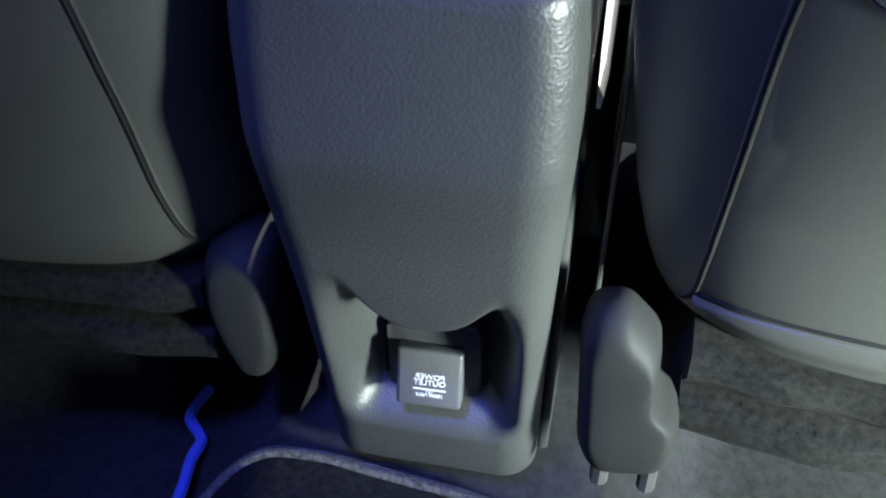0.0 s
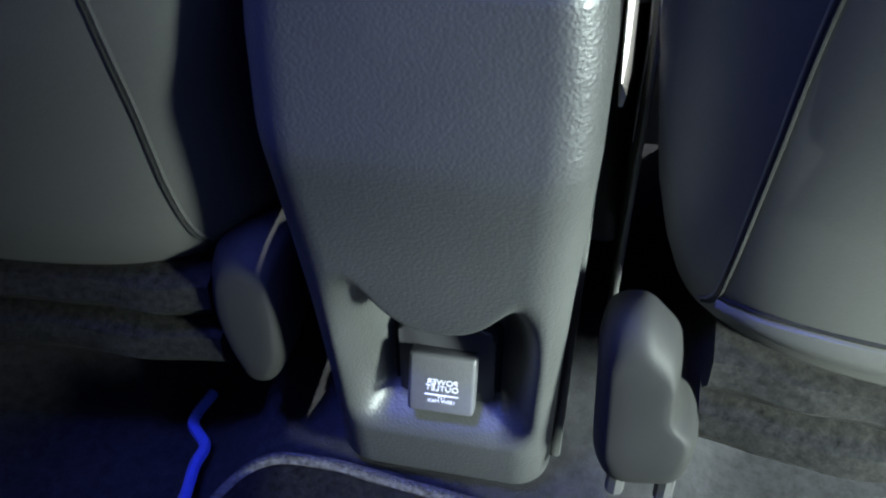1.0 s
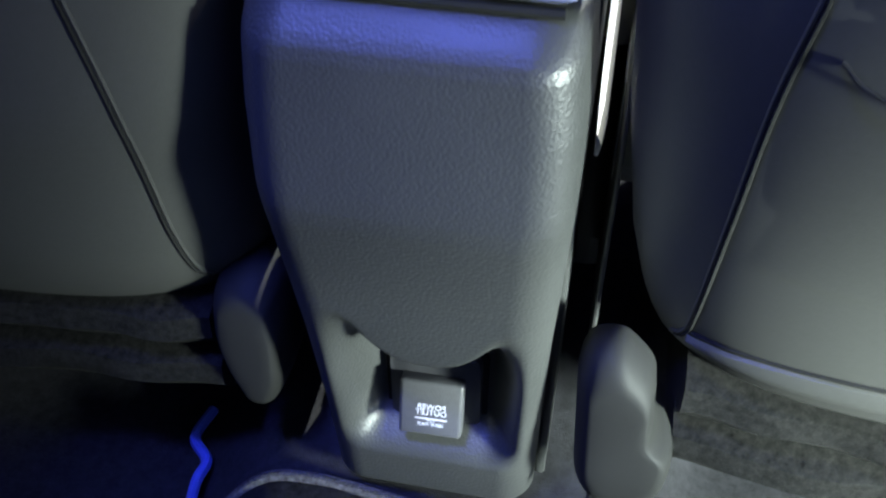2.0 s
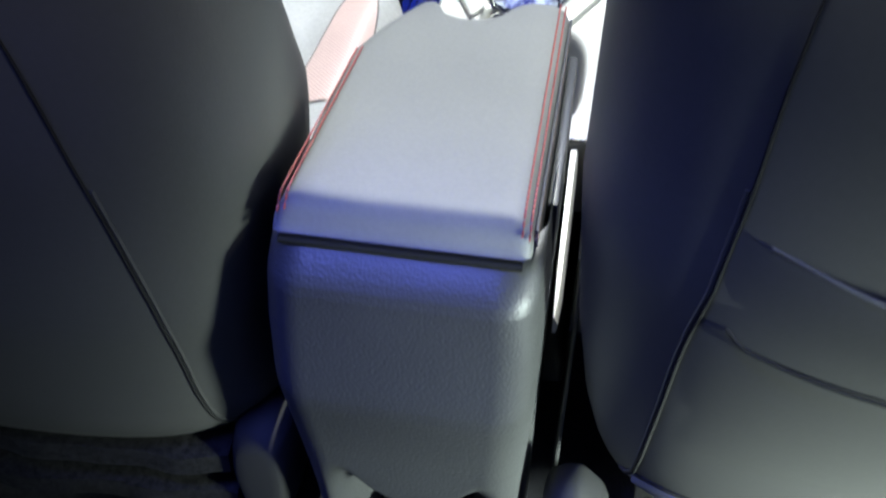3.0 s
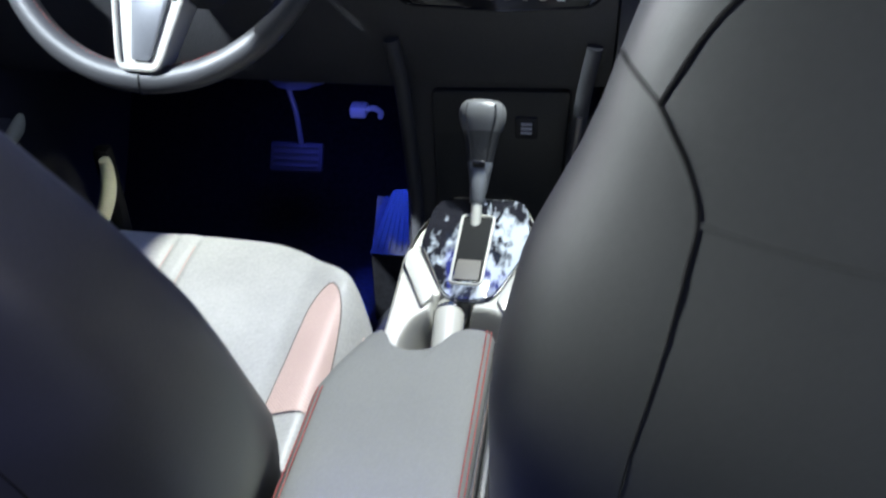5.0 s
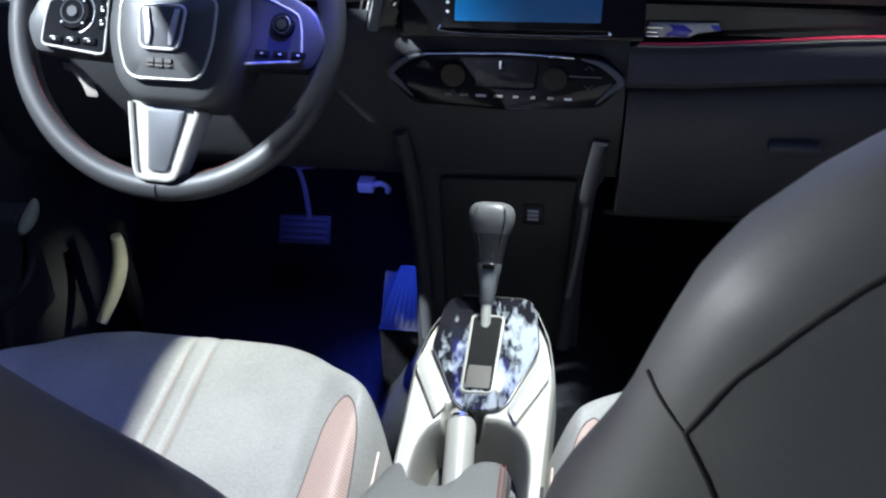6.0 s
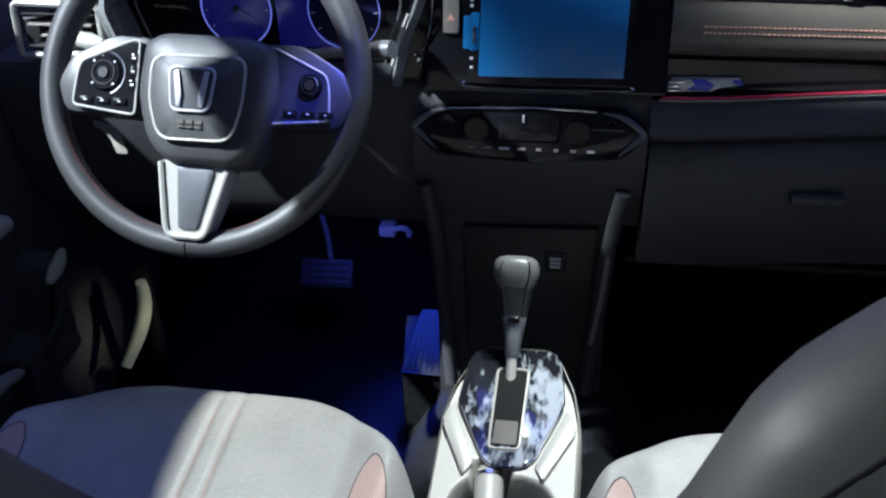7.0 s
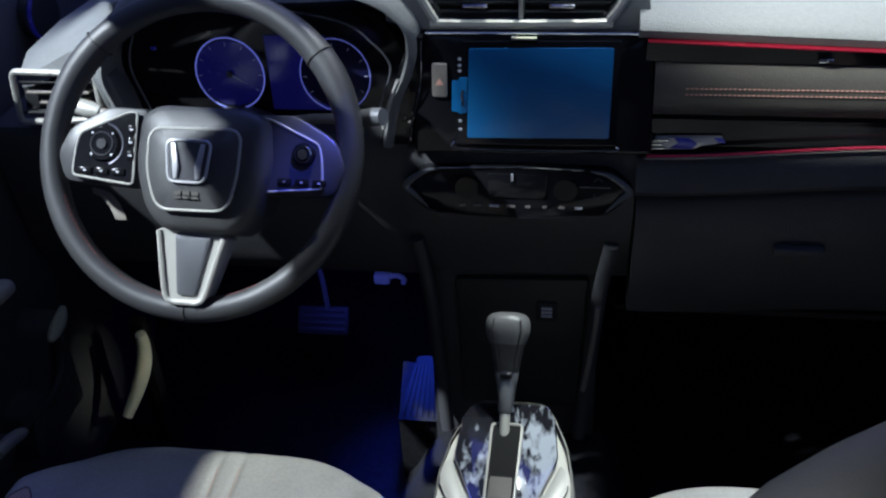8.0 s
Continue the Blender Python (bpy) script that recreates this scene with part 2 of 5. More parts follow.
def part(name, bm, mat, parent=None, label="", angle=40):
    bmesh.ops.recalc_face_normals(bm, faces=bm.faces)
    me = bpy.data.meshes.new(name)
    bm.to_mesh(me)
    bm.free()
    me.materials.append(mat)
    ob = new(name, me)
    smooth(ob, angle)
    if parent is not None:
        ob.parent = parent
        if parent.type == "EMPTY":
            ob.matrix_parent_inverse = Matrix.Translation(-Vector(parent.location))
    if label:
        ob["label"] = label
    return ob


def loft(rings, closed=True, caps=True, bm=None):
    bm = bm or bmesh.new()
    vs = [[bm.verts.new(p) for p in ring] for ring in rings]
    n = len(vs[0])
    for a, b in zip(vs, vs[1:]):
        for i in range(n if closed else n - 1):
            j = (i + 1) % n
            bm.faces.new((a[i], a[j], b[j], b[i]))
    if caps and closed:
        bm.faces.new(vs[0])
        bm.faces.new(list(reversed(vs[-1])))
    return bm


def slab(lo, hi, bevel=0.003, m=None, seg=2, bm=None):
    """A box between two corners with rounded edges."""
    bm = bm or bmesh.new()
    c, s = (Vector(lo) + Vector(hi)) / 2, Vector(hi) - Vector(lo)
    made = bmesh.ops.create_cube(bm, size=1.0, matrix=Matrix.Translation(c) @ Matrix.Diagonal((*s, 1)))
    if bevel:
        edges = {e for v in made["verts"] for e in v.link_edges}
        bmesh.ops.bevel(bm, geom=list(edges), offset=bevel, segments=seg, profile=0.5, affect="EDGES")
    if m is not None:
        bmesh.ops.transform(bm, matrix=m, verts=bm.verts)
    return bm


def prism(poly, a, b, put, bevel=0.003, seg=2, bm=None):
    """A polygon swept from depth a to b; put(u, v, d) lays it into space. The edges of the b side are rounded."""
    bm = bm or bmesh.new()
    lo = [bm.verts.new(put(u, v, a)) for u, v in poly]
    hi = [bm.verts.new(put(u, v, b)) for u, v in poly]
    n = len(poly)
    for i in range(n):
        j = (i + 1) % n
        bm.faces.new((lo[i], lo[j], hi[j], hi[i]))
    bm.faces.new(list(reversed(lo)))
    top = bm.faces.new(hi)
    if bevel:
        bmesh.ops.bevel(bm, geom=list(top.edges), offset=bevel, segments=seg, profile=0.5, affect="EDGES")
    return bm


def rounded(poly, r, n=4):
    """A polygon with its corners cut to arcs."""
    out = []
    for i, p in enumerate(poly):
        p, a, b = Vector(p), Vector(poly[i - 1]), Vector(poly[(i + 1) % len(poly)])
        da, db = (a - p), (b - p)
        k = min(r, da.length * 0.45, db.length * 0.45)
        s, e = p + da.normalized() * k, p + db.normalized() * k
        for j in range(n + 1):
            t = j / n
            q = s * (1 - t) ** 2 + p * 2 * t * (1 - t) + e * t ** 2
            out.append((q.x, q.y))
    return out


def bezier(points, n=10):
    """A smooth line through the points (Catmull-Rom)."""
    ps = [Vector(p) for p in points]
    ps = [ps[0] * 2 - ps[1]] + ps + [ps[-1] * 2 - ps[-2]]
    out = []
    for a, b, c, d in zip(ps, ps[1:], ps[2:], ps[3:]):
        for j in range(n):
            t = j / n
            out.append(0.5 * (2 * b + (c - a) * t + (2 * a - 5 * b + 4 * c - d) * t * t + (3 * b - a - 3 * c + d) * t ** 3))
    out.append(ps[-2])
    return out


def tube(points, r, n=8, bm=None, ends=True):
    """A round bar along a line; r is one radius or one for each point."""
    ps = [Vector(p) for p in points]
    rs = r if isinstance(r, (list, tuple)) else [r] * len(ps)
    rings, up = [], None
    for i, p in enumerate(ps):
        d = (ps[min(i + 1, len(ps) - 1)] - ps[max(i - 1, 0)]).normalized()
        if up is None:
            up = d.orthogonal().normalized()
        up = (up - d * up.dot(d)).normalized()
        side = d.cross(up)
        rings.append([p + (up * math.cos(k) + side * math.sin(k)) * rs[i] for k in (2 * math.pi * j / n for j in range(n))])
    return loft(rings, True, ends, bm)


def stitches(points, step, length, r, bm=None):
    """Short thread dashes along a line."""
    bm = bm or bmesh.new()
    ps = [Vector(p) for p in points]
    left, k = 0.0, 0
    for a, b in zip(ps, ps[1:]):
        d = b - a
        if d.length < 1e-6:
            continue
        x = left
        while x < d.length:
            p = a + d.normalized() * x
            tube([p, p + d.normalized() * length * 0.5, p + d.normalized() * length], [r * 0.7, r, r * 0.7], 5, bm)
            x += step
        left = x - d.length
    return bm


def interp(x, table):
    return float(np.interp(x, [a for a, _ in table], [b for _, b in table]))


def step(a, b, x):
    t = max(0.0, min(1.0, (x - a) / (b - a)))
    return t * t * (3 - 2 * t)


def writing(name, text, size, m, mat, parent):
    curve = bpy.data.curves.new(name, "FONT")
    curve.body, curve.size, curve.align_x, curve.align_y = text, size, "CENTER", "CENTER"
    curve.extrude = 0.00012
    tmp = bpy.data.objects.new(name, curve)
    scene.collection.objects.link(tmp)
    bpy.context.view_layer.update()
    me = bpy.data.meshes.new_from_object(tmp.evaluated_get(bpy.context.evaluated_depsgraph_get()))
    bpy.data.objects.remove(tmp)
    me.transform(m)
    me.materials.clear()
    me.materials.append(mat)
    ob = new(name, me)
    ob.parent = parent
    if parent.type == "EMPTY":
        ob.matrix_parent_inverse = Matrix.Translation(-Vector(parent.location))
    return ob


def structure(ob, label, category):
    return tagged(ob, label, category, "", "structure")


# ---- structure: floor, walls, roof ----
def floor_z(x, y):
    """Height of the carpet: a tunnel along the middle, lower footwells at its sides, rising at the firewall."""
    tunnel = 0.045 + 0.10 * step(0.0, 0.5, y)
    well = -0.02 + 0.04 * step(-0.2, 0.6, y) + 0.28 * step(0.92, 1.2, y)
    k = step(0.10, 0.19, abs(x - 0.02 * step(0.2, 0.5, y)))
    return tunnel * (1 - k) + well * k + 0.003 * noise.noise((x * 14, y * 14, 0))


xs = [-0.72 + 1.44 * i / 72 for i in range(73)]
ys = [-1.3 + 2.5 * j / 100 for j in range(101)]
structure(part("floor", loft([[(x, y, floor_z(x, y)) for x in xs] for y in ys], False), CARPET), "dark charcoal carpeted car floor with centre tunnel", "floor")


def wall(name, lo, hi, mat, label, category="wall", bevel=0.004):
    return structure(part(name, slab(lo, hi, bevel), mat), label, category)


wall("wall_front", (-0.74, 1.2, -0.1), (0.74, 1.26, 0.78), DARK, "black firewall behind the dashboard")
wall("wall_rear", (-0.74, -1.36, -0.1), (0.74, -1.3, 1.2), HEADLINER, "plain rear wall of the cabin")
wall("wall_right", (0.66, -0.12, -0.1), (0.70, 1.2, 0.74), DASH, "black lower side wall with door trim")
# unseen side wall, its height set to cut the left spotlight
wall("wall_left_rear", (-0.70, -0.12, -0.1), (-0.66, 0.30, 0.85), DASH, "black lower side wall behind the driver door")
wall("rear_door_left", (-0.70, -1.3, -0.1), (-0.66, -0.13, 0.86), DASH, "black trim of the closed rear door", "door")
wall("ground", (-6, -6, -0.50), (6, 6, -0.45), HEADLINER, "grey hall floor under the car", "ground")
# unseen roof, its front edge placed to shade the rear of the lid
wall("ceiling", (-0.60, -1.3, 1.20), (0.60, 0.426, 1.235), HEADLINER, "unseen grey headliner placed to cut the front spotlight", "ceiling")
for side, nm in ((-1, "left"), (1, "right")):
    wall("roof_rail_" + nm, (side * 0.63 - 0.045, -1.3, 1.10), (side * 0.63 + 0.045, 0.422, 1.22), HEADLINER, "grey roof rail trim above the side window", "trim")
    bm = tube([(side * 0.60, 0.36, 1.19), (side * 0.64, 0.7, 1.0), (side * 0.69, 1.15, 0.78)], 0.04, 10)
    structure(part("pillar_" + nm, bm, HEADLINER), "grey trim of the windscreen pillar", "pillar")
    wall("door_pillar_" + nm, (side * 0.67 - 0.03, -0.16, 0.7), (side * 0.67 + 0.03, -0.02, 1.12), HEADLINER, "grey trim of the door pillar", "pillar")

# ---- centre console ----
console = root("centre_console", (0, 0.1, 0.05), "black car centre console with padded armrest and silver front tray", "console")
REAR = [(0.048, 0.034), (0.055, 0.028), (0.10, 0.022), (0.2, 0.006), (0.26, -0.005), (0.316, -0.0168), (0.325, -0.0180), (0.334, -0.0180), (0.350, -0.0170), (0.374, -0.0156), (0.390, -0.0148), (0.397, -0.0144), (0.402, -0.0128), (0.4065, -0.0092), (0.411, -0.0044), (0.4148, 0.0006), (0.4170, 0.006), (0.418, 0.020)]


def rear_y(x, z):
    """The rear cover: a chin that bulges over a tray-like recess with the outlet."""
    y = interp(z, REAR)
    mid, half, r = 0.000, interp(z, [(0.05, 0.064), (0.14, 0.0645), (0.22, 0.0665), (0.28, 0.069), (0.33, 0.0708), (0.37, 0.0706), (0.42, 0.067)]), 0.022
    over = abs(x - mid) - (half - r)
    if over > 0:
        y += r - math.sqrt(max(0.0, r * r - min(over, r) ** 2))
    chin = 0.205 + 0.080 * (abs(x - 0.003) / 0.051) ** 3
    soft = 0.012 * min(1.0, abs(x - 0.003) / 0.051) ** 1.5
    inside = step(0.056, 0.030, abs(x - 0.002)) * step(0.098, 0.126, z) * step(chin + 0.004 + soft, chin - 0.006 - soft, z)
    inside *= step(0.250, 0.178, z)
    low = step(0.062, 0.05, z) * 0.012
    return y + inside * (0.048 - y) + low


rings = []
for j in range(281):
    z = 0.048 + 0.370 * j / 280
    half = interp(z, [(0.05, 0.064), (0.14, 0.0645), (0.22, 0.0665), (0.28, 0.069), (0.33, 0.0708), (0.37, 0.0706), (0.42, 0.067)])
    xs = [0.000 + half * math.sin(math.pi / 2 * (i / 70 - 1)) for i in range(141)]
    rings.append([(xs[0], 0.09, z)] + [(x, rear_y(x, z), z) for x in xs] + [(xs[-1], 0.09, z)])
part("rear_cover", loft(rings, False), BLACK, console, "grained black plastic rear cover with outlet recess", 60)
for s in (-1, 1):
    part("side_panel", slab((0.002 + s * 0.0655 - 0.003, 0.06, 0.05), (0.002 + s * 0.0655 + 0.003, 0.213 if s > 0 else 0.160, 0.412), 0.002), BLACK, console)
part("box_top", slab((-0.060, 0.02, 0.395), (0.064, 0.205, 0.4135), 0.003), RUBBER, console)
SOCKET = [(-0.0255, 0.112), (0.0285, 0.112), (0.0285, 0.176), (-0.0255, 0.176)]
# near-black plate paints the shade in the gap round the socket
part("socket_gap", prism(rounded([(0.0015 + (u - 0.0015) * 1.13, 0.144 + (v - 0.144) * 1.11) for u, v in SOCKET], 0.009), 0.06, 0.0462, lambda u, v, d: (u, d, v), 0.001), SEAM, console, "dark plate for the shaded gap round the socket")
part("socket_plate", prism(rounded(SOCKET, 0.008), 0.06, 0.041, lambda u, v, d: (u, d, v), 0.003), POD, console, "dark grey socket surround")

# armrest lid with stitched leatherette cover
LIDPOLY = [(-0.063, 0.0), (-0.0645, 0.165), (-0.055, 0.198), (-0.043, 0.226), (-0.036, 0.240), (-0.029, 0.244), (-0.024, 0.236), (-0.020, 0.226), (-0.005, 0.219), (0.012, 0.222), (0.024, 0.233), (0.032, 0.248), (0.042, 0.254), (0.054, 0.254), (0.0615, 0.246), (0.062, 0.0)]
lid = root("armrest_lid", (0, 0.12, 0.42), "padded armrest lid with stitched grey leatherette on the console", "armrest")
lid_out = rounded(LIDPOLY, 0.006, 3)
rings = []
for inset, rise in ((0.007, 0.0), (0.0015, 0.0015), (0.0, 0.0045), (0.0, 0.008), (0.0006, 0.0115), (0.002, 0.0145), (0.0042, 0.0168), (0.007, 0.0182), (0.011, 0.019), (0.020, 0.0195), (0.035, 0.0198), (0.055, 0.0199)):
    row = []
    for u, v in lid_out:
        k = 1 - inset / 0.064
        x = u * k
        y = 0.115 + (v - 0.115) * (1 - inset / 0.125)
        drop = 0.0125 * (1 - min(1.0, max(0.0, (y - 0.001) / 0.016))) ** 2.2
        row.append((x, y, 0.4215 + max(min(rise, 0.0025), rise - drop) - 0.045 * y))
    rings.append(row)
part("cover", loft(rings), LID_LEATHER, lid, "padded grey leatherette", 60)
# black tube added as the shade in the gap under the lid
part("gap_shade", tube([(-0.060, 0.0025, 0.4185), (0.058, 0.0025, 0.4185)], 0.0024, 8), SEAM, lid)
part("hinge_base", prism([(u * 0.93, 0.012 + v * 0.90) for u, v in LIDPOLY], 0.4155, 0.4220, lambda u, v, d: (u, v, d - 0.045 * v), 0), RUBBER, lid)
for q, front in ((-1, 0.163), (1, 0.244)):
    for off in (0.0555, 0.0590):
        line = []
        for k in range(24):
            y = 0.0050 + (front - 0.0050) * k / 23
            drop = 0.0125 * (1 - min(1.0, (y - 0.001) / 0.016)) ** 2.2
            rise = 0.0184 if off < 0.057 else 0.0168
            line.append((q * (off + 0.001) - 0.0015 * (q > 0) * k / 23, y, 0.4217 + max(0.003, rise - drop) - 0.045 * y + 0.0008))
        part("stitching", stitches(line, 0.0046, 0.0036, 0.0007), THREAD, lid, "orange-red stitching")
for dz, mm in ((0.004, RUBBER), (0.008, PALE_THREAD), (0.012, RUBBER)):
    line = [(0.0626, y, 0.4368 - dz - 0.045 * y) for y in (0.012, 0.06, 0.12, 0.18, 0.24)]
    part("piping", tube(line, 0.0010, 6), mm, lid, "thin side piping")

# outlet cap with its print, seen in mirror writing as the clip shows it
cap = root("power_outlet_cap", (0, 0.045, 0.128), "grey plastic flap of a power outlet with white print", "outlet cap")
CAPM = pose(0.0012, 0.0268, 0.1418, -16, 0, 1.5)
part("flap", slab((-0.0188, 0.0, -0.0180), (0.0188, 0.012, 0.0200), 0.0024, CAPM, 3), CAP_GREY, cap)
part("hinge", slab((-0.014, 0.010, 0.004), (0.014, 0.032, 0.019), 0.002, CAPM), RUBBER, cap)
for text, size, dz in (("POWER", 0.0050, 0.0020), ("OUTLET", 0.0050, -0.0020), ("12V", 0.0032, -0.0076), ("180W MAX", 0.0032, -0.0104)):
    m = CAPM @ pose(0.0005, -0.0003, dz + 0.001, 90, 0, 0) @ Matrix.Diagonal((-1, 1, 1, 1))
    writing("print", text, size, m, WHITE_MARK, cap)
part("print_line", slab((-0.0090, -0.0006, -0.0056), (0.0100, 0.0004, -0.0050), 0, CAPM), WHITE_MARK, cap)

# front tray: silver surround, cup wells, filmed selector panel
tray = root("console_tray", (0.02, 0.4, 0.15), "silver console tray with deep basin and filmed black selector panel", "console")
TX = 0.020


def tray_put(u, v, d):
    return (u, v, d + 0.16 * max(0, v - 0.40) * 0.4)


OUTER = [(-0.050, 0.215), (-0.052, 0.36), (-0.054, 0.455), (-0.046, 0.505), (-0.028, 0.552), (-0.018, 0.566), (0.056, 0.566), (0.066, 0.552), (0.084, 0.505), (0.092, 0.455), (0.090, 0.36), (0.086, 0.215)]
rings = []
for z, grow in ((0.285, 0.004), (0.30, 0.003), (0.325, 0.002), (0.342, 0.0), (0.3455, -0.0025)):
    rings.append([tray_put(TX + (x - TX) * (1 + grow / 0.07), y + grow * (1 if y > 0.5 else 0), z) for x, y in rounded(OUTER, 0.012, 4)])
part("tray_side", loft(rings, True, False), SILVER, tray, "satin silver painted side")
rings = []
for z, grow in ((0.10, 0.006), (0.22, 0.001), (0.29, -0.002)):
    rings.append([tray_put(TX + (x - TX) * (1 + grow / 0.07), y + grow * (1 if y > 0.5 else 0), z) for x, y in rounded(OUTER, 0.012, 4)])
part("tray_skirt", loft(rings), BLACK, tray, "black plastic lower side")
rings = []
for y, x0, x1, z0, z1 in ((0.072, 0.0748, 0.0766, 0.306, 0.318), (0.090, 0.0740, 0.0778, 0.304, 0.323), (0.13, 0.0732, 0.0778, 0.300, 0.330), (0.17, 0.0728, 0.0778, 0.292, 0.336), (0.226, 0.0722, 0.0778, 0.286, 0.3415)):
    rings.append([(x0, y, z0), (x1, y, z0), (x1 + 0.001, y, (z0 + z1) / 2), (x1, y, z1 - 0.003), (x1 - 0.0015, y, z1), (x0, y, z1)])
part("side_blade", loft(rings), SILVER, tray, "silver blade running back beside the armrest")
# top deck with two wells and a lever slot


def deck_z(x, y):
    z = 0.3455 + 0.064 * max(0, y - 0.40)
    d = (abs(x - 0.020) / 0.056) ** 3 + (abs(y - 0.300) / 0.082) ** 3
    z -= 0.062 * step(1.02, 0.42, d)
    z = min(z, 0.3455 - 0.030 * step(0.022, 0.014, abs(x - 0.006)) * step(0.400, 0.384, y))
    return z


out = rounded(OUTER, 0.012, 4)


def span(y):
    hits = []
    for (x0, y0), (x1, y1) in zip(out, out[1:] + out[:1]):
        if (y0 - y) * (y1 - y) <= 0 and abs(y1 - y0) > 1e-9:
            hits.append(x0 + (x1 - x0) * (y - y0) / (y1 - y0))
    return min(hits), max(hits)


rings = []
for j in range(141):
    y = 0.218 + (0.5645 - 0.218) * j / 140
    a, b = span(y)
    a, b = a + 0.0025, b - 0.0025
    rings.append([(a + (b - a) * i / 100, y, deck_z(a + (b - a) * i / 100, y)) for i in range(101)])
part("tray_deck", loft(rings, False), SILVER, tray, "satin silver deck with a deep basin", 60)
part("well_insert", tube([(0.047, 0.315, 0.283), (0.047, 0.315, 0.288)], 0.022, 24), SILVER, tray)
PANEL = [(-0.024, 0.553), (0.060, 0.555), (0.068, 0.535), (0.0735, 0.478), (0.046, 0.398), (0.034, 0.388), (0.006, 0.386), (-0.004, 0.396), (-0.0375, 0.474), (-0.034, 0.533)]


def on_deck(u, v, d):
    return (u, v, 0.3455 + 0.064 * max(0, v - 0.40) + d)


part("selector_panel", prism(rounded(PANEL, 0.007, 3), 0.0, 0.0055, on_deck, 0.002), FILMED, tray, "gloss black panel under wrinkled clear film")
part("panel_rim", tube([on_deck(u, v, 0.003) for u, v in rounded(PANEL, 0.007, 3)] + [on_deck(*rounded(PANEL, 0.007, 3)[0], 0.003)], 0.0013, 6), CHROME, tray, "thin chrome rim")
for s in (-1, 1):
    wing = [(TX - 0.002 + s * q, v) for q, v in ((0.030, 0.392), (0.059, 0.470), (0.066, 0.462), (0.069, 0.440), (0.040, 0.372))]
    part("wing", prism(rounded(wing, 0.004, 3), 0.0, 0.0045, on_deck, 0.002), SILVER, tray, "raised silver facet")
SLOT = rounded([(0.000, 0.408), (0.031, 0.409), (0.033, 0.522), (-0.001, 0.522)], 0.006, 3)
part("slot", prism(SLOT, 0.004, 0.0060, on_deck, 0.0003), SEAM, tray, "dark selector slot")
part("slot_rim", tube([on_deck(u, v, 0.0062) for u, v in SLOT] + [on_deck(*SLOT[0], 0.0062)], 0.0016, 6), SILVER, tray)
part("slot_brush", slab((0.003, 0.413, 0.3525), (0.028, 0.452, 0.3545), 0.001), BRUSH, tray, "grey brush strip")

# gear selector
gear = root("gear_selector", (0.014, 0.51, 0.355), "automatic gear selector with black leather knob and chrome stem", "gear lever")
gp = [Vector((0.0135, 0.506, 0.352)), Vector((0.0125, 0.555, 0.398))]
part("stem", tube([gp[0], gp[0].lerp(gp[1], 0.5), gp[1]], 0.0058, 14), SILVER, gear)
axis = Vector((-0.012, 0.55, 0.835)).normalized()
base = Vector((0.0130, 0.545, 0.376))
side_v = Vector((1, 0, 0))
fwd_v = axis.cross(side_v).normalized()


def knob_ring(h, rx, ry, n=28, power=2.6):
    c = base + axis * h
    out = []
    for k in range(n):
        a = 2 * math.pi * k / n
        ca, sa = math.cos(a), math.sin(a)
        out.append(c + side_v * rx * math.copysign(abs(ca) ** (2 / power), ca) + fwd_v * ry * math.copysign(abs(sa) ** (2 / power), sa))
    return out


part("collar", loft([knob_ring(*q) for q in ((-0.004, 0.0075, 0.0075), (0.0, 0.0092, 0.0092), (0.018, 0.0118, 0.0118), (0.030, 0.0142, 0.0138), (0.033, 0.0130, 0.0125))]), INSERT, gear, "satin grey collar")
part("lower_collar", tube([gp[0].lerp(gp[1], k) for k in (0.42, 0.46, 0.75, 1.0)], [0.0064, 0.0080, 0.0092, 0.0098], 18), INSERT, gear, "satin grey lower collar")
part("button", slab((-0.007, -0.0045, -0.0035), (0.007, 0.0045, 0.0035), 0.0015, Matrix.Translation(base + axis * 0.030 - fwd_v * 0.0125)), GLOSS, gear, "black release button")
# dark neck and paler knob put the shadow edge into the leather's colour
part("neck", loft([knob_ring(*q) for q in ((0.026, 0.0128, 0.0125), (0.045, 0.0160, 0.0152), (0.060, 0.0190, 0.0175), (0.066, 0.0212, 0.0190))]), NECK_SHADED, gear, "black leather neck, darkened for the shade under the knob")
part("knob", loft([knob_ring(*q) for q in ((0.064, 0.0205, 0.0186), (0.070, 0.0232, 0.0205), (0.078, 0.0255, 0.0222), (0.086, 0.0255, 0.0222), (0.0925, 0.0235, 0.0205), (0.0965, 0.0190, 0.0165), (0.0985, 0.011, 0.010))]), KNOB_LIT, gear, "stitched leather knob, paler for its lit top")
for s in (-1, 1):
    line = [base + axis * h + side_v * s * rx * 0.62 - fwd_v * ry * 0.955 for h, rx, ry in ((0.034, 0.0142, 0.0138), (0.05, 0.0170, 0.0159), (0.065, 0.0212, 0.0190), (0.078, 0.0255, 0.0222), (0.086, 0.0255, 0.0222), (0.0925, 0.0235, 0.0200))]
    part("knob_seam", tube(bezier(line, 4), 0.0007, 6), RUBBER, gear)

# handbrake
brake = root("handbrake", (0.008, 0.33, 0.30), "satin silver handbrake lever lying in the console slot", "handbrake")
h0, h1 = Vector((0.016, 0.215, 0.322)), Vector((0.0015, 0.412, 0.334))
hs = [h0.lerp(h1, t) for t in (0, 0.3, 0.6, 0.82, 0.9, 0.93, 0.945)]
part("lever", tube(hs, [0.0135, 0.014, 0.0145, 0.0150, 0.0135, 0.0105, 0.0085], 20), SILVER, brake)
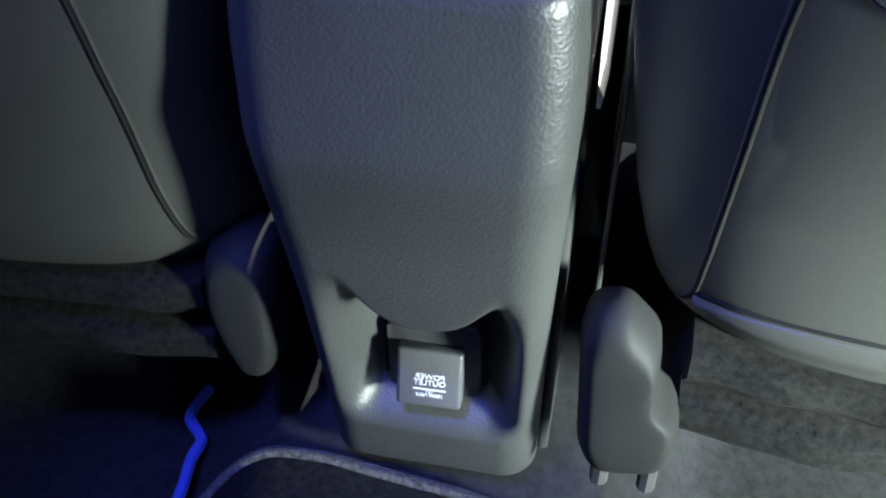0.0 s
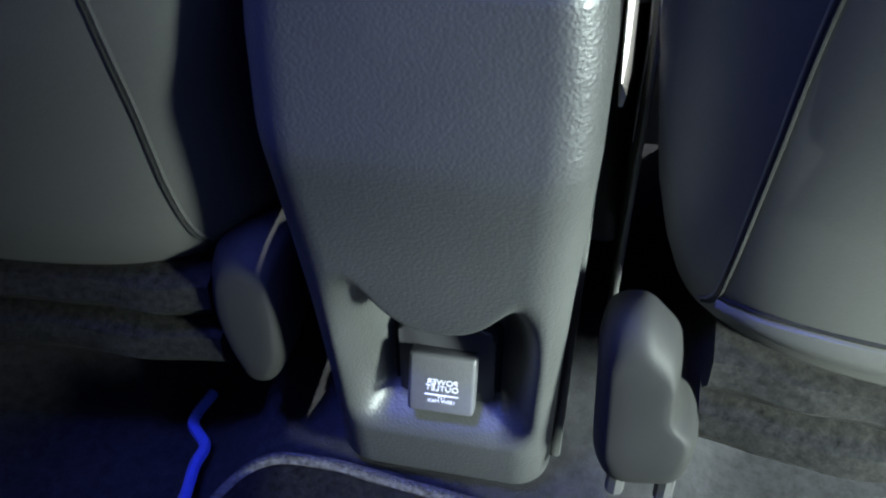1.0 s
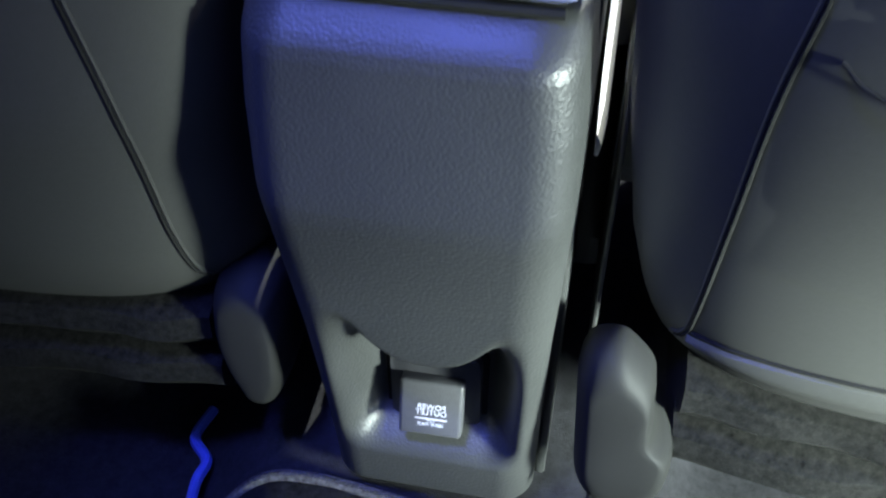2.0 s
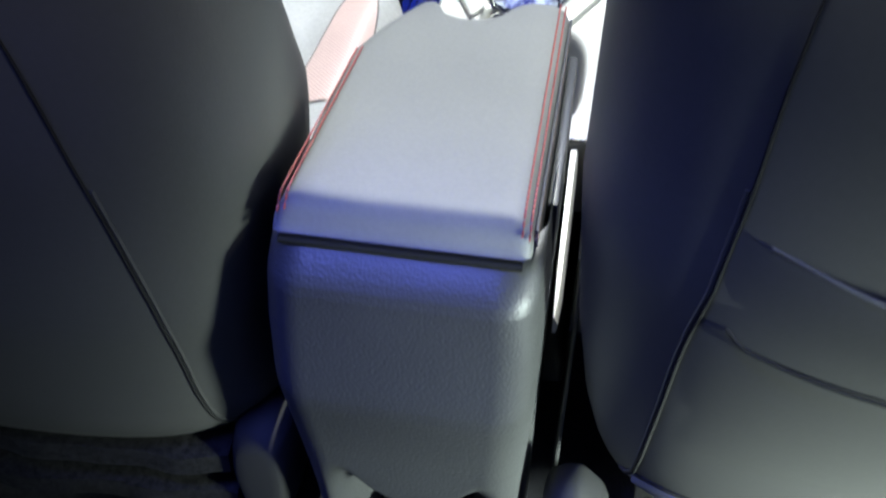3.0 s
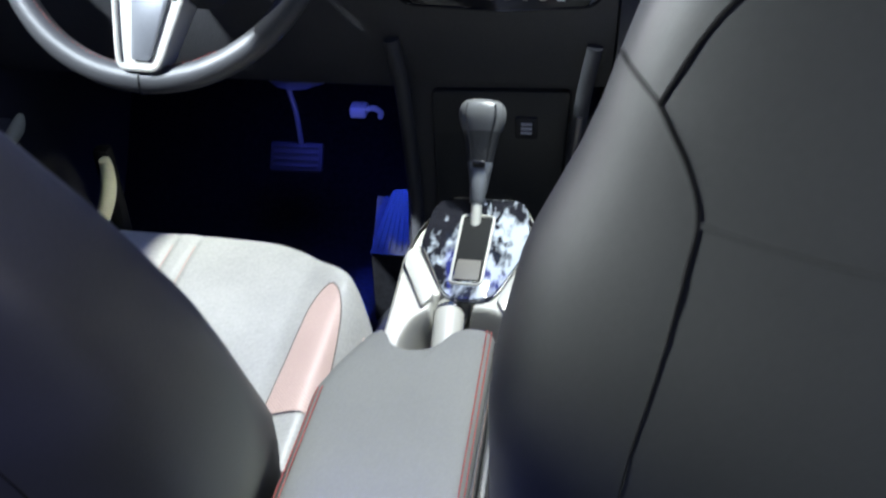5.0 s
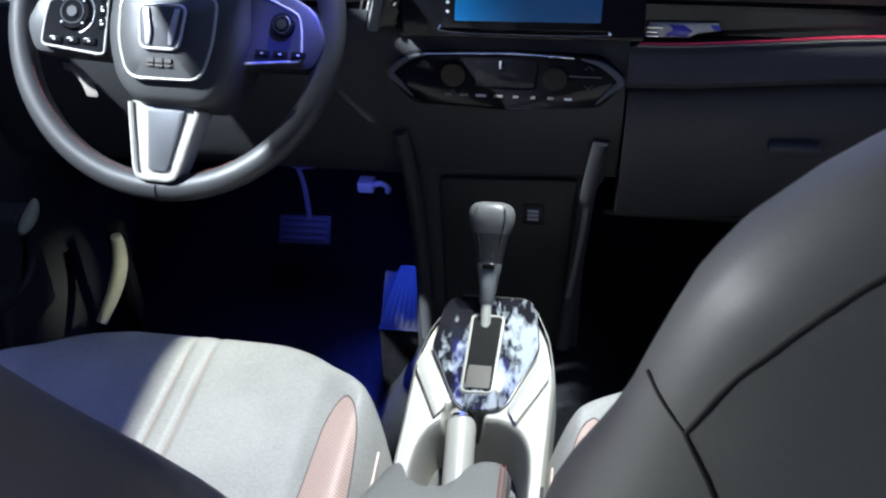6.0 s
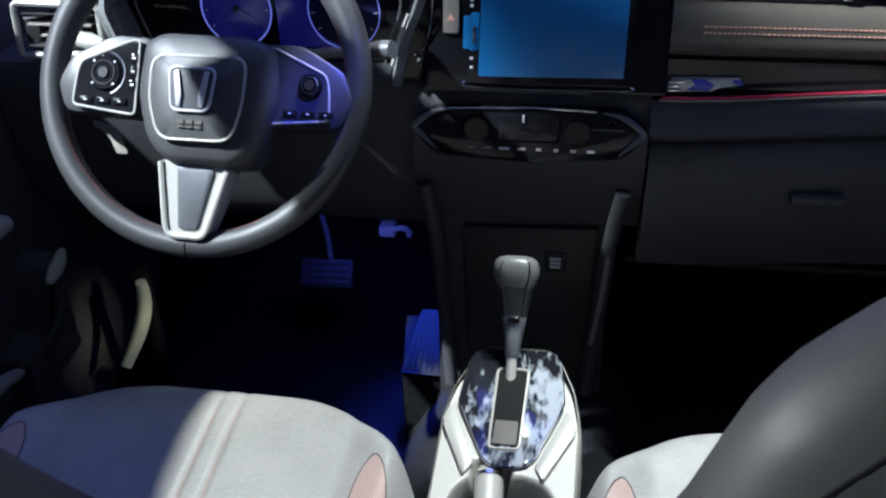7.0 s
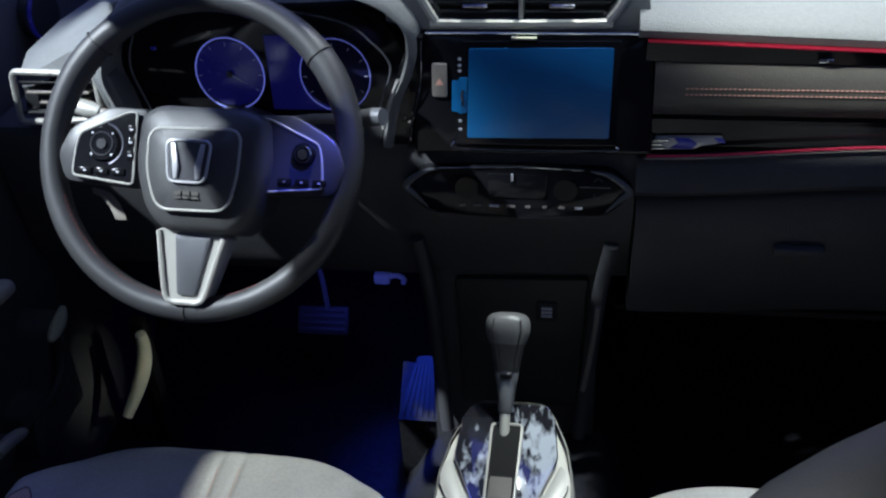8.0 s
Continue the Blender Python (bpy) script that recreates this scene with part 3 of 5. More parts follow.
part("release_button", tube([h0.lerp(h1, 0.94), h0.lerp(h1, 0.985), h0.lerp(h1, 1.0)], [0.0065, 0.0065, 0.005], 14), SILVER, brake)
part("ring", tube([h0.lerp(h1, 0.845), h0.lerp(h1, 0.865)], 0.0155, 20), CHROME, brake)

# ---- seats ----
# tables along the height of a backrest: half width, rear surface, front surface
HALF = [(0.185, 0.20), (0.20, 0.212), (0.22, 0.220), (0.27, 0.232), (0.35, 0.243), (0.45, 0.250), (0.60, 0.249), (0.68, 0.234), (0.74, 0.210), (0.78, 0.200), (0.807, 0.191), (0.827, 0.180), (0.854, 0.152), (0.872, 0.125), (0.887, 0.09), (0.895, 0.05)]
BACK = [(0.185, 0.030), (0.22, 0.010), (0.35, -0.030), (0.49, -0.068), (0.60, -0.095), (0.70, -0.112), (0.75, -0.117), (0.82, -0.118), (0.86, -0.108), (0.885, -0.092), (0.895, -0.07)]
FRONT = [(0.185, 0.20), (0.30, 0.198), (0.38, 0.186), (0.45, 0.166), (0.55, 0.112), (0.61, 0.076), (0.70, 0.022), (0.78, -0.020), (0.84, -0.036), (0.88, -0.048), (0.895, -0.058)]
PX, PY = 2.9, 2.7


def upright(side, z):
    """The passenger's backrest stands a little steeper."""
    return 0.17 * max(0.0, z - 0.45) if side > 0 else 0.0


def seat_ring(side, cx, z, n=64):
    w, yb, yf = interp(z, HALF), interp(z, BACK), interp(z, FRONT)
    ym = yb + (yf - yb) * 0.45
    out = []
    for k in range(n):
        a = 2 * math.pi * k / n
        ca, sa = math.cos(a), math.sin(a)
        x = w * math.copysign(abs(ca) ** (2 / PX), ca)
        d = (yf - ym) if sa > 0 else (ym - yb)
        y = ym + d * math.copysign(abs(sa) ** (2 / PY), sa)
        if sa > 0:
            y -= 0.45 * (yf - ym) * step(0.75, 0.35, abs(x) / w)
        if side < 0 and ca > 0:
            x += 0.018 * step(-0.1, 0.7, sa) * step(0.30, 0.45, z) * step(0.87, 0.74, z)
        out.append((cx + x, y + upright(side, z), z))
    return out


def seat_rear(side, cx, x, z):
    w, yb, yf = interp(z, HALF), interp(z, BACK), interp(z, FRONT)
    ym = yb + (yf - yb) * 0.45
    u = min(0.9995, abs(x - cx) / w)
    ca = u ** (PX / 2)
    return ym - (ym - yb) * (max(0.0, 1 - ca * ca) ** 0.5) ** (2 / PY) + upright(side, z)


def front_seat(side, cx, pocket):
    s = side
    seat = root("front_seat", (cx, 0.25, 0.03), "front car seat with dark leather backrest and white leather cushion", "car seat", "front seats")
    zs = [0.19 + 0.005 * i for i in range(3)] + [0.21 + 0.02 * i for i in range(31)] + [0.82, 0.83, 0.84, 0.85, 0.86, 0.868, 0.876, 0.882, 0.886, 0.890, 0.893, 0.895]
    zs = sorted(set(round(z, 4) for z in zs))
    part("backrest", loft([seat_ring(side, cx, z) for z in zs]), SHELL, seat, "dark leather backrest", 50)

    def on_back(u, z, out=0.0):
        """u: distance from the seat's middle towards the car's middle."""
        x = cx - s * u
        return (x, seat_rear(side, cx, x, z) - out, z)

    # seam that frames the rear panel: inner side, over the shoulder, outer side
    line = [(0.2005, 0.211), (0.1980, 0.220), (0.1957, 0.231), (0.1955, 0.25), (0.1957, 0.30), (0.1962, 0.40), (0.193, 0.456), (0.1905, 0.51), (0.1895, 0.56), (0.186, 0.612), (0.180, 0.658), (0.1748, 0.708), (0.173, 0.731), (0.178, 0.748), (0.189, 0.767)]
    if not pocket:
        line = [(0.1915, 0.211), (0.1878, 0.232), (0.1885, 0.27), (0.193, 0.335), (0.195, 0.40), (0.1965, 0.47), (0.197, 0.56), (0.192, 0.612), (0.185, 0.658)] + line[11:]
    top = [(0.189, 0.767), (0.180, 0.787), (0.170, 0.803), (0.150, 0.827), (0.12, 0.848), (0.06, 0.876), (0.0, 0.880)]
    for q in (1, -1):
        for way in (line, top):
            seam = [on_back(q * p.x, p.y, 0.0006) for p in bezier([(u, z, 0) for u, z in way], 10)]
            part("seam", tube(seam, [0.0008 + 0.0002 * step(0.50, 0.35, p[2]) - 0.0004 * step(0.52, 0.60, p[2]) * step(0.72, 0.66, p[2]) for p in seam], 6), SEAM, seat, "black seam of the rear panel")
            if way is line:
                welt = [on_back(q * (p.x + 0.0017), p.y, -0.0002) for p in bezier([(u, z, 0) for u, z in way if z < 0.53], 10)]
                part("seam_welt", tube(welt, 0.0011, 6), SHELL, seat, "rounded leather welt beside the seam")
        flank = bezier([on_back(q * u, z, 0.0) for u, z in ((0.189, 0.767), (0.197, 0.7735), (0.202, 0.776))], 4)
        part("seam", tube(flank, 0.0008, 6), SEAM, seat)
    up = bezier([on_back(u, z, -0.0002) for u, z in ((0.173, 0.729), (0.143, 0.724), (0.10, 0.719), (0.0, 0.715), (-0.10, 0.719), (-0.173, 0.729))], 8)
    part("cross_seam", tube(up, 0.0013, 6), SHELL, seat, "raised leather seam")
    # trim band under the rear panel of the passenger's seat
    if pocket:
        lip = [on_back(u, 0.2395 - 0.0105 * (abs(u) / 0.195) ** 4, 0.0003) for u in (0.1955, 0.188, 0.17, 0.12, 0.05, -0.05, -0.12, -0.17, -0.188, -0.1955)]
        part("panel_gap", tube(bezier(lip, 6), 0.0014, 6), SEAM, seat, "dark gap above the trim band")
        rings = []
        for i in range(41):
            u = 0.1965 - 0.393 * i / 40
            top = 0.2385 - 0.0105 * (abs(u) / 0.195) ** 4
            k = 0.0265 - 0.019 * (abs(u) / 0.1965) ** 6
            x = cx - s * u
            y = seat_rear(side, cx, x, 0.232) + 0.002
            rings.append([(x, y + 0.03, top + 0.001), (x, y + 0.001, top + 0.001), (x, y - 0.0045, top - 0.003), (x, y - 0.005, top - k * 0.45), (x, y - 0.001, top - k * 0.85), (x, y + 0.006, top - k), (x, y + 0.03, top - k - 0.002)])
        part("lower_trim", loft(rings), SHELL, seat, "dark lower trim band")
    if pocket:
        # map pocket: a sagging sleeve lying on the rear panel
        rings = []
        for i in range(33):
            q = i / 32
            sag = 0.032 * math.sin(math.pi * min(1, q * 1.0)) ** 0.7
            top = 0.494 - sag
            puff = 0.012 * math.sin(math.pi * q) ** 0.9 + 0.0005
            row = []
            for z, o in ((top, 0.0), (top + 0.001, puff * 0.9), (top - 0.004, puff), (top - 0.02, puff * 0.8), (top - 0.045, puff * 0.45), (0.405, puff * 0.5), (0.36, puff * 0.30), (0.31, 0.0005)):
                row.append(on_back(interp(z, [(0.31, 0.200), (0.40, 0.200), (0.50, 0.1945)]) - 0.355 * q, z, o - 0.0006 * (1 - min(1, q * 8))))
            rings.append(row)
        part("map_pocket", loft(rings, False), SHELL, seat, "slack dark leather map pocket", 60)
        fold = bezier([on_back(0.184, 0.432, 0.0012), on_back(0.17, 0.424, 0.0050), on_back(0.12, 0.415, 0.007), on_back(0.03, 0.41, 0.008)], 6)
        part("pocket_fold", tube(fold, 0.0009, 6), SEAM, seat)
        edge = bezier([on_back(0.193 - 0.348 * q, 0.4955 - 0.032 * math.sin(math.pi * q) ** 0.7, 0.012 * math.sin(math.pi * q) ** 0.9) for q in [0.04 + 0.096 * i for i in range(11)]], 4)
        part("pocket_edge", tube(edge, [0.0006 + 0.0016 * min(1.0, i / 8) for i in range(len(edge))], 6), SEAT_LEATHER, seat, "rolled pocket edge")
    # felt-covered underside in two rolls
    for z0, z1, bulge in ((0.150, 0.196, 0.030), (0.108, 0.152, 0.026)):
        rings = []
        for i in range(45):
            x = cx + 0.19 - 0.38 * i / 44
            w = 0.006 * noise.noise((x * 22, z0 * 40, side * 3.1))
            y0 = 0.050 + w - 0.014 * (1 - ((x - cx) / 0.2) ** 2)
            mid = (z0 + z1) / 2 + 0.6 * w
            rings.append([(x, y0 + 0.12, z1), (x, y0 + 0.01, z1), (x, y0 - bulge * 0.5, mid + 0.012), (x, y0 - bulge * 0.55, mid - 0.004), (x, y0 - bulge * 0.1, z0 + 0.002), (x, y0 + 0.12, z0)])
        part("felt_roll", loft(rings), FUZZ, seat, "grey felt under the cushion")
    # cushion: main pad, bolsters, inserts
    ccx = cx + (0.030 if s < 0 else -0.012)
    CW = 0.232

    def pad_z(u, y):
        z = 0.352 + 0.012 * step(0.12, 0.44, y)
        z += 0.014 * step(0.150, 0.205, abs(u))
        z -= 0.0036 * (math.exp(-((u - 0.002) / 0.0032) ** 2) + math.exp(-((u - 0.026) / 0.0032) ** 2)) * step(0.45, 0.41, y)
        z += 0.0022 * noise.noise((u * 14 + side * 5, y * 12, 1.7)) + 0.0006 * noise.noise((u * 40, y * 36, side * 2.0))
        return z

    def pad_front(u):
        return 0.462 - 0.115 * max(0.0, (abs(u) - 0.06) / 0.172) ** 2.4

    rings = []
    for i in range(201):
        u = -CW + 2 * CW * i / 200
        yf = pad_front(u)
        edge = step(CW, CW - 0.035, abs(u))
        row = [(ccx + u, 0.14, 0.24)]
        for j in range(19):
            y = 0.14 + (yf - 0.03 - 0.14) * j / 18
            row.append((ccx + u, y, 0.285 + (pad_z(u, y) - 0.285) * (0.25 + 0.75 * edge ** 0.5)))
        zt = row[-1][2]
        for dy, dz in ((0.013, -0.0015), (0.022, -0.008), (0.028, -0.018), (0.030, -0.035), (0.024, -0.075), (0.0, -0.10)):
            row.append((ccx + u, yf - 0.03 + dy, zt + dz * (0.4 + 0.6 * edge)))
        rings.append(row)
    part("cushion", loft(rings, False), WHITE_LEATHER, seat, "white leather cushion", 60)

    def on_pad(u, y, up):
        edge = step(CW, CW - 0.035, abs(u))
        return (ccx + u, y, 0.285 + (pad_z(u, y) - 0.285) * (0.25 + 0.75 * edge ** 0.5) + up)

    for q in (-1, 1):
        rows = []
        for i in range(25):
            y = 0.20 + 0.165 * i / 24
            a, b = 0.166 + 0.006 * i / 24, 0.212 - 0.013 * (i / 24) ** 2
            if i > 17:
                m_ = (a + b) / 2
                k = max(0.02, 1 - ((i - 17) / 7) ** 2) ** 0.5
                a, b = m_ - (m_ - a) * k, m_ + (b - m_) * k
            rows.append([on_pad(q * (a + (b - a) * j / 8), min(y, pad_front(0.19) - 0.005), 0.0015) for j in range(9)])
        part("bolster_insert", loft(rows, False), PINK_PERF, seat, "pink perforated leather insert")
        rim = [r[0] for r in rows] + [r[-1] for r in reversed(rows)]
        part("insert_seam", tube(rim + rim[:1], 0.0008, 5), GREY_SEAM, seat)
        part("bolster_piping", tube(bezier([on_pad(q * 0.222, 0.20, 0.001), on_pad(q * 0.223, 0.27, 0.001), on_pad(q * 0.222, 0.33, 0.001)], 6), 0.0015, 6), PIPING, seat, "pink piping")
    for u in (0.002, 0.026):
        line = [on_pad(u, y, 0.0006) for y in (0.16, 0.20, 0.24, 0.28, 0.32, 0.36, 0.40, 0.425)]
        part("cushion_seam", tube(bezier(line, 5), 0.0008, 6), PINK_SEAM, seat, "pale pink seam in the channel")
    if pocket:
        # thin dark panel added so the gap beside the cushion reads as shade
        part("gap_blackout", slab((0.0868, 0.075, 0.12), (0.0895, 0.300, 0.3475), 0.001), RUBBER, seat, "dark panel added to darken the gap beside the console")
    part("seat_base", slab((cx - 0.19, 0.09, 0.13), (cx + 0.19, 0.40, 0.28), 0.02), FUZZ, seat)
    for q in (-1, 1):
        part("rail", slab((cx + q * 0.155 - 0.018, 0.12, 0.035), (cx + q * 0.155 + 0.018, 0.46, 0.075), 0.004), RUBBER, seat, "black steel seat rail")
        part("rail_leg", slab((cx + q * 0.155 - 0.014, 0.14, 0.07), (cx + q * 0.155 + 0.014, 0.38, 0.14), 0.004), RUBBER, seat)
    return seat


driver = front_seat(-1, -0.321, False)
passenger = front_seat(1, 0.330, True)


def recliner(seat, outline, y0, y1, puff, label):
    """A plastic hinge cover: an outline in x and z, bulging to the rear."""
    bm = bmesh.new()
    rings = []
    cx = sum(p[0] for p in outline) / len(outline)
    cz = sum(p[1] for p in outline) / len(outline)
    bulge = [(0.66 + 0.34 * math.cos(a), y0 + puff * (1 - math.sin(a))) for a in (math.pi / 2 * j / 7 for j in range(8))]
    for k, y in [(0.85, y1), (0.97, y0 + puff * 1.5)] + bulge + [(0.4, y0 - 0.0004), (0.15, y0 - 0.0005)]:
        rings.append([(cx + (x - cx) * k, y, cz + (z - cz) * k) for x, z in rounded(outline, 0.012, 4)])
    part("recliner_cover", loft(rings), SMOOTH, seat, label)


recliner(driver, [(-0.127, 0.214), (-0.106, 0.221), (-0.090, 0.214), (-0.087, 0.178), (-0.091, 0.132), (-0.101, 0.108), (-0.114, 0.107), (-0.126, 0.142), (-0.131, 0.178)], 0.026, 0.085, 0.032, "rounded black plastic hinge cover")
recliner(passenger, [(0.081, 0.205), (0.086, 0.220), (0.102, 0.224), (0.123, 0.202), (0.125, 0.178), (0.127, 0.158), (0.141, 0.144), (0.142, 0.123), (0.138, 0.098), (0.098, 0.090), (0.087, 0.112)], 0.010, 0.050, 0.022, "black plastic hinge cover with a notch")
for x in (0.103, 0.130):
    part("hinge_bolt", tube([(x, 0.02, 0.086), (x, 0.022, 0.104)], 0.0055, 8), RUBBER, passenger)
part("side_flap", slab((-0.160, 0.045, 0.150), (-0.132, 0.075, 0.176), 0.006), SEAT_LEATHER, driver)

# ---- dashboard ----
dash = root("dashboard", (0, 0.85, 0.5), "black car dashboard with grey top, red accents and filmed screen", "dashboard")


def strip(name, x0, x1, profile, mat, label="", n=24, bend=None, parent=None):
    """A strip of the dashboard along x: a closed profile in y and z, bent towards the cabin or away along its length."""
    rings = []
    for i in range(n + 1):
        x = x0 + (x1 - x0) * i / n
        dy, dz = bend(x) if bend else (0, 0)
        rings.append([(x, y + dy, z + dz) for y, z in profile])
    return part(name, loft(rings), mat, parent or dash, label)


def fall(x):
    """The upper edge sinks a little towards the door."""
    return (0.0, 0.007 - 0.013 * (x - 0.15) / 0.33)


def ramp_up(x):
    return (0.0, 0.018 * step(0.16, 0.45, x))


# top pad over the whole width, rising to the windscreen
strip("top_pad", 0.143, 0.655, [(0.735, 0.728), (0.722, 0.732), (0.719, 0.741), (0.728, 0.750), (0.80, 0.772), (0.95, 0.79), (1.17, 0.79), (1.17, 0.70), (0.80, 0.70)], DASH_TOP, "grey soft-touch dash top", bend=fall)
strip("top_pad", -0.135, 0.150, [(0.79, 0.765), (0.82, 0.780), (0.95, 0.80), (1.17, 0.79), (1.17, 0.70), (0.80, 0.70)], DASH_TOP, "grey soft-touch dash top")
# passenger side: red line, gloss band, leather pad, gloss shelf, red strip, glovebox
strip("red_line", 0.152, 0.655, [(0.724, 0.7283), (0.7165, 0.7286), (0.7160, 0.7296), (0.7165, 0.7306), (0.724, 0.7310)], RED_TRIM, "thin red accent line", bend=fall)
strip("gloss_band", 0.152, 0.655, [(0.80, 0.728), (0.728, 0.728), (0.731, 0.706), (0.80, 0.706)], GLOSS, "gloss black band", bend=lambda x: (0, 0.5 * fall(x)[1]))
pad = [(0.80, 0.709), (0.735, 0.709), (0.726, 0.704), (0.720, 0.695), (0.7175, 0.680), (0.7190, 0.665), (0.724, 0.652), (0.733, 0.645), (0.80, 0.645)]
strip("leather_pad", 0.163, 0.655, pad, DASH_LEATHER, "grey leather pad with double red stitching")
for z in (0.6835, 0.6765):
    part("pad_stitching", stitches([(0.196, 0.7168, z), (0.655, 0.7168, z)], 0.0050, 0.0034, 0.0008), PAD_THREAD, dash, "red double stitching")
strip("gloss_shelf", 0.160, 0.655, [(0.80, 0.648), (0.738, 0.646), (0.732, 0.640), (0.735, 0.606), (0.80, 0.590)], GLOSS, "gloss black shelf", bend=lambda x: (0, 0))
strip("red_strip", 0.160, 0.655, [(0.7235, 0.5975), (0.7212, 0.5968), (0.7200, 0.5982), (0.7212, 0.5996), (0.7235, 0.5996)], RED_STRIP, "red accent strip", bend=ramp_up)
strip("silver_line", 0.158, 0.655, [(0.7235, 0.5948), (0.7205, 0.5948), (0.7205, 0.5957), (0.7235, 0.5963)], SILVER, "thin silver line", bend=ramp_up)
FILM_BLUE = material("blue_film_strip", (0.06, 0.07, 0.60), 0.3, coat=0.4)
emblem = part("emblem_plate", prism([(0.166, 0.603), (0.214, 0.604), (0.222, 0.611), (0.246, 0.613), (0.243, 0.620), (0.170, 0.619)], 0.740, 0.7285, lambda u, v, d: (u, d, v), 0.0012), BADGE_METAL, dash, "grey emblem plate under blue film")
for z, x1 in ((0.6055, 0.181), (0.6105, 0.178), (0.6155, 0.184)):
    part("emblem_bar", slab((0.166, 0.7265, z - 0.0013), (x1, 0.7290, z + 0.0013), 0.0005), CHROME, emblem, "bright bar")
for poly in ([(0.186, 0.606), (0.210, 0.6055), (0.216, 0.612), (0.206, 0.6185), (0.190, 0.6185), (0.196, 0.613)], [(0.238, 0.614), (0.247, 0.6135), (0.243, 0.6195), (0.234, 0.6195)]):
    part("film_strip", prism(poly, 0.7290, 0.7272, lambda u, v, d: (u, d, v), 0.0004), FILM_BLUE, emblem, "blue film strip")
# chrome sliver added to stand in for a glint
part("glint_vent", slab((0.330, 0.722, 0.712), (0.345, 0.735, 0.717), 0.001), CHROME, dash, "small chrome sliver for a glint at the vent")
strip("upper_glovebox", 0.150, 0.655, [(0.80, 0.594), (0.728, 0.592), (0.716, 0.575), (0.712, 0.555), (0.722, 0.545), (0.80, 0.545)], DASH, "black lower dash pad", bend=ramp_up)
strip("glovebox", 0.153, 0.650, [(0.80, 0.545), (0.735, 0.542), (0.724, 0.532), (0.719, 0.500), (0.725, 0.42), (0.745, 0.36), (0.80, 0.34)], DASH, "black glovebox lid", bend=ramp_up)
part("glovebox_latch", slab((0.315, 0.706, 0.478), (0.372, 0.720, 0.488), 0.003), DASH, dash, "black latch")

# centre: screen unit
SC = 0.716


def screen_put(u, v, d):
    return (u, SC + 0.16 * (v - 0.61) + d, v)


part("screen_bezel", prism(rounded([(-0.108, 0.599), (0.166, 0.602), (0.160, 0.700), (0.156, 0.732), (0.146, 0.738), (-0.088, 0.738), (-0.096, 0.732), (-0.104, 0.66)], 0.006, 3), 0.06, 0.0, screen_put, 0.004), GLOSS, dash, "gloss black screen surround")
screen = part("screen", prism(rounded([(-0.058, 0.612), (0.124, 0.613), (0.126, 0.731), (-0.050, 0.730)], 0.003, 3), 0.004, -0.0035, screen_put, 0.001), GLOSS, dash, "glass screen")
part("screen_film", prism(rounded([(-0.044, 0.6205), (0.1165, 0.623), (0.1175, 0.724), (-0.041, 0.722)], 0.002, 2), -0.003, -0.0046, screen_put, 0.0003), BLUE_FILM, screen, "blue protective film")
part("film_tab", prism(rounded([(-0.044, 0.650), (-0.043, 0.690), (-0.052, 0.690), (-0.053, 0.686), (-0.0605, 0.686), (-0.0615, 0.651), (-0.053, 0.651), (-0.053, 0.648)], 0.0015, 2), -0.003, -0.0048, screen_put, 0.0003), BLUE_FILM, screen, "blue film tab")
part("film_curl", tube(bezier([screen_put(-0.049, 0.658, -0.005), screen_put(-0.0485, 0.664, -0.0075), screen_put(-0.0495, 0.670, -0.005), screen_put(-0.048, 0.676, -0.0065)], 5), 0.0012, 6), DARK, screen)
for z in (0.710, 0.703, 0.640, 0.630, 0.697):
    part("touch_key", slab((-0.0535, SC + 0.16 * (z - 0.61) - 0.0046, z - 0.0016), (-0.0500, SC + 0.16 * (z - 0.61) - 0.003, z + 0.0016), 0.0005), WHITE_MARK, screen)
part("screen_trim", tube(bezier([screen_put(-0.060, 0.6155, -0.003), screen_put(-0.055, 0.608, -0.004), screen_put(0.03, 0.607, -0.004), screen_put(0.120, 0.609, -0.004), screen_put(0.1255, 0.6135, -0.003)], 6), 0.0012, 6), CHROME, dash, "thin chrome lower trim")
part("screen_top_trim", tube([screen_put(-0.090, 0.7375, -0.001), screen_put(0.15, 0.738, -0.001)], 0.0012, 6), CHROME, dash)
part("top_label", slab((0.006, 0.729, 0.7325), (0.034, 0.7345, 0.7348), 0.0004), CREAM, dash, "small pale label")
part("hazard_button", prism(rounded([(-0.0835, 0.667), (-0.0665, 0.667), (-0.0665, 0.7045), (-0.0835, 0.7045)], 0.002, 2), 0.003, -0.004, screen_put, 0.001), HAZARD, dash, "warm grey hazard button")
tri = [(-0.0795, 0.681), (-0.0705, 0.681), (-0.0750, 0.6885)]
part("hazard_triangle", prism(tri, -0.0035, -0.0048, screen_put, 0), ORANGE, dash, "orange triangle mark")

# climate panel: long hexagon with chrome horns
HV = 0.713


def hv_put(u, v, d):
    return (u, HV + 0.10 * (v - 0.55) + d, v)


HEX = [(-0.126, 0.556), (-0.100, 0.5785), (0.020, 0.583), (0.122, 0.5815), (0.150, 0.557), (0.122, 0.525), (0.020, 0.5175), (-0.092, 0.5215)]
part("climate_panel", prism(rounded(HEX, 0.010, 4), 0.05, 0.0, hv_put, 0.003), GLOSS, dash, "gloss black climate panel")
part("climate_rim", tube([hv_put(u, v, -0.001) for u, v in rounded(HEX, 0.010, 4)] + [hv_put(*rounded(HEX, 0.010, 4)[0], -0.001)], 0.0011, 6), GLOSS, dash)
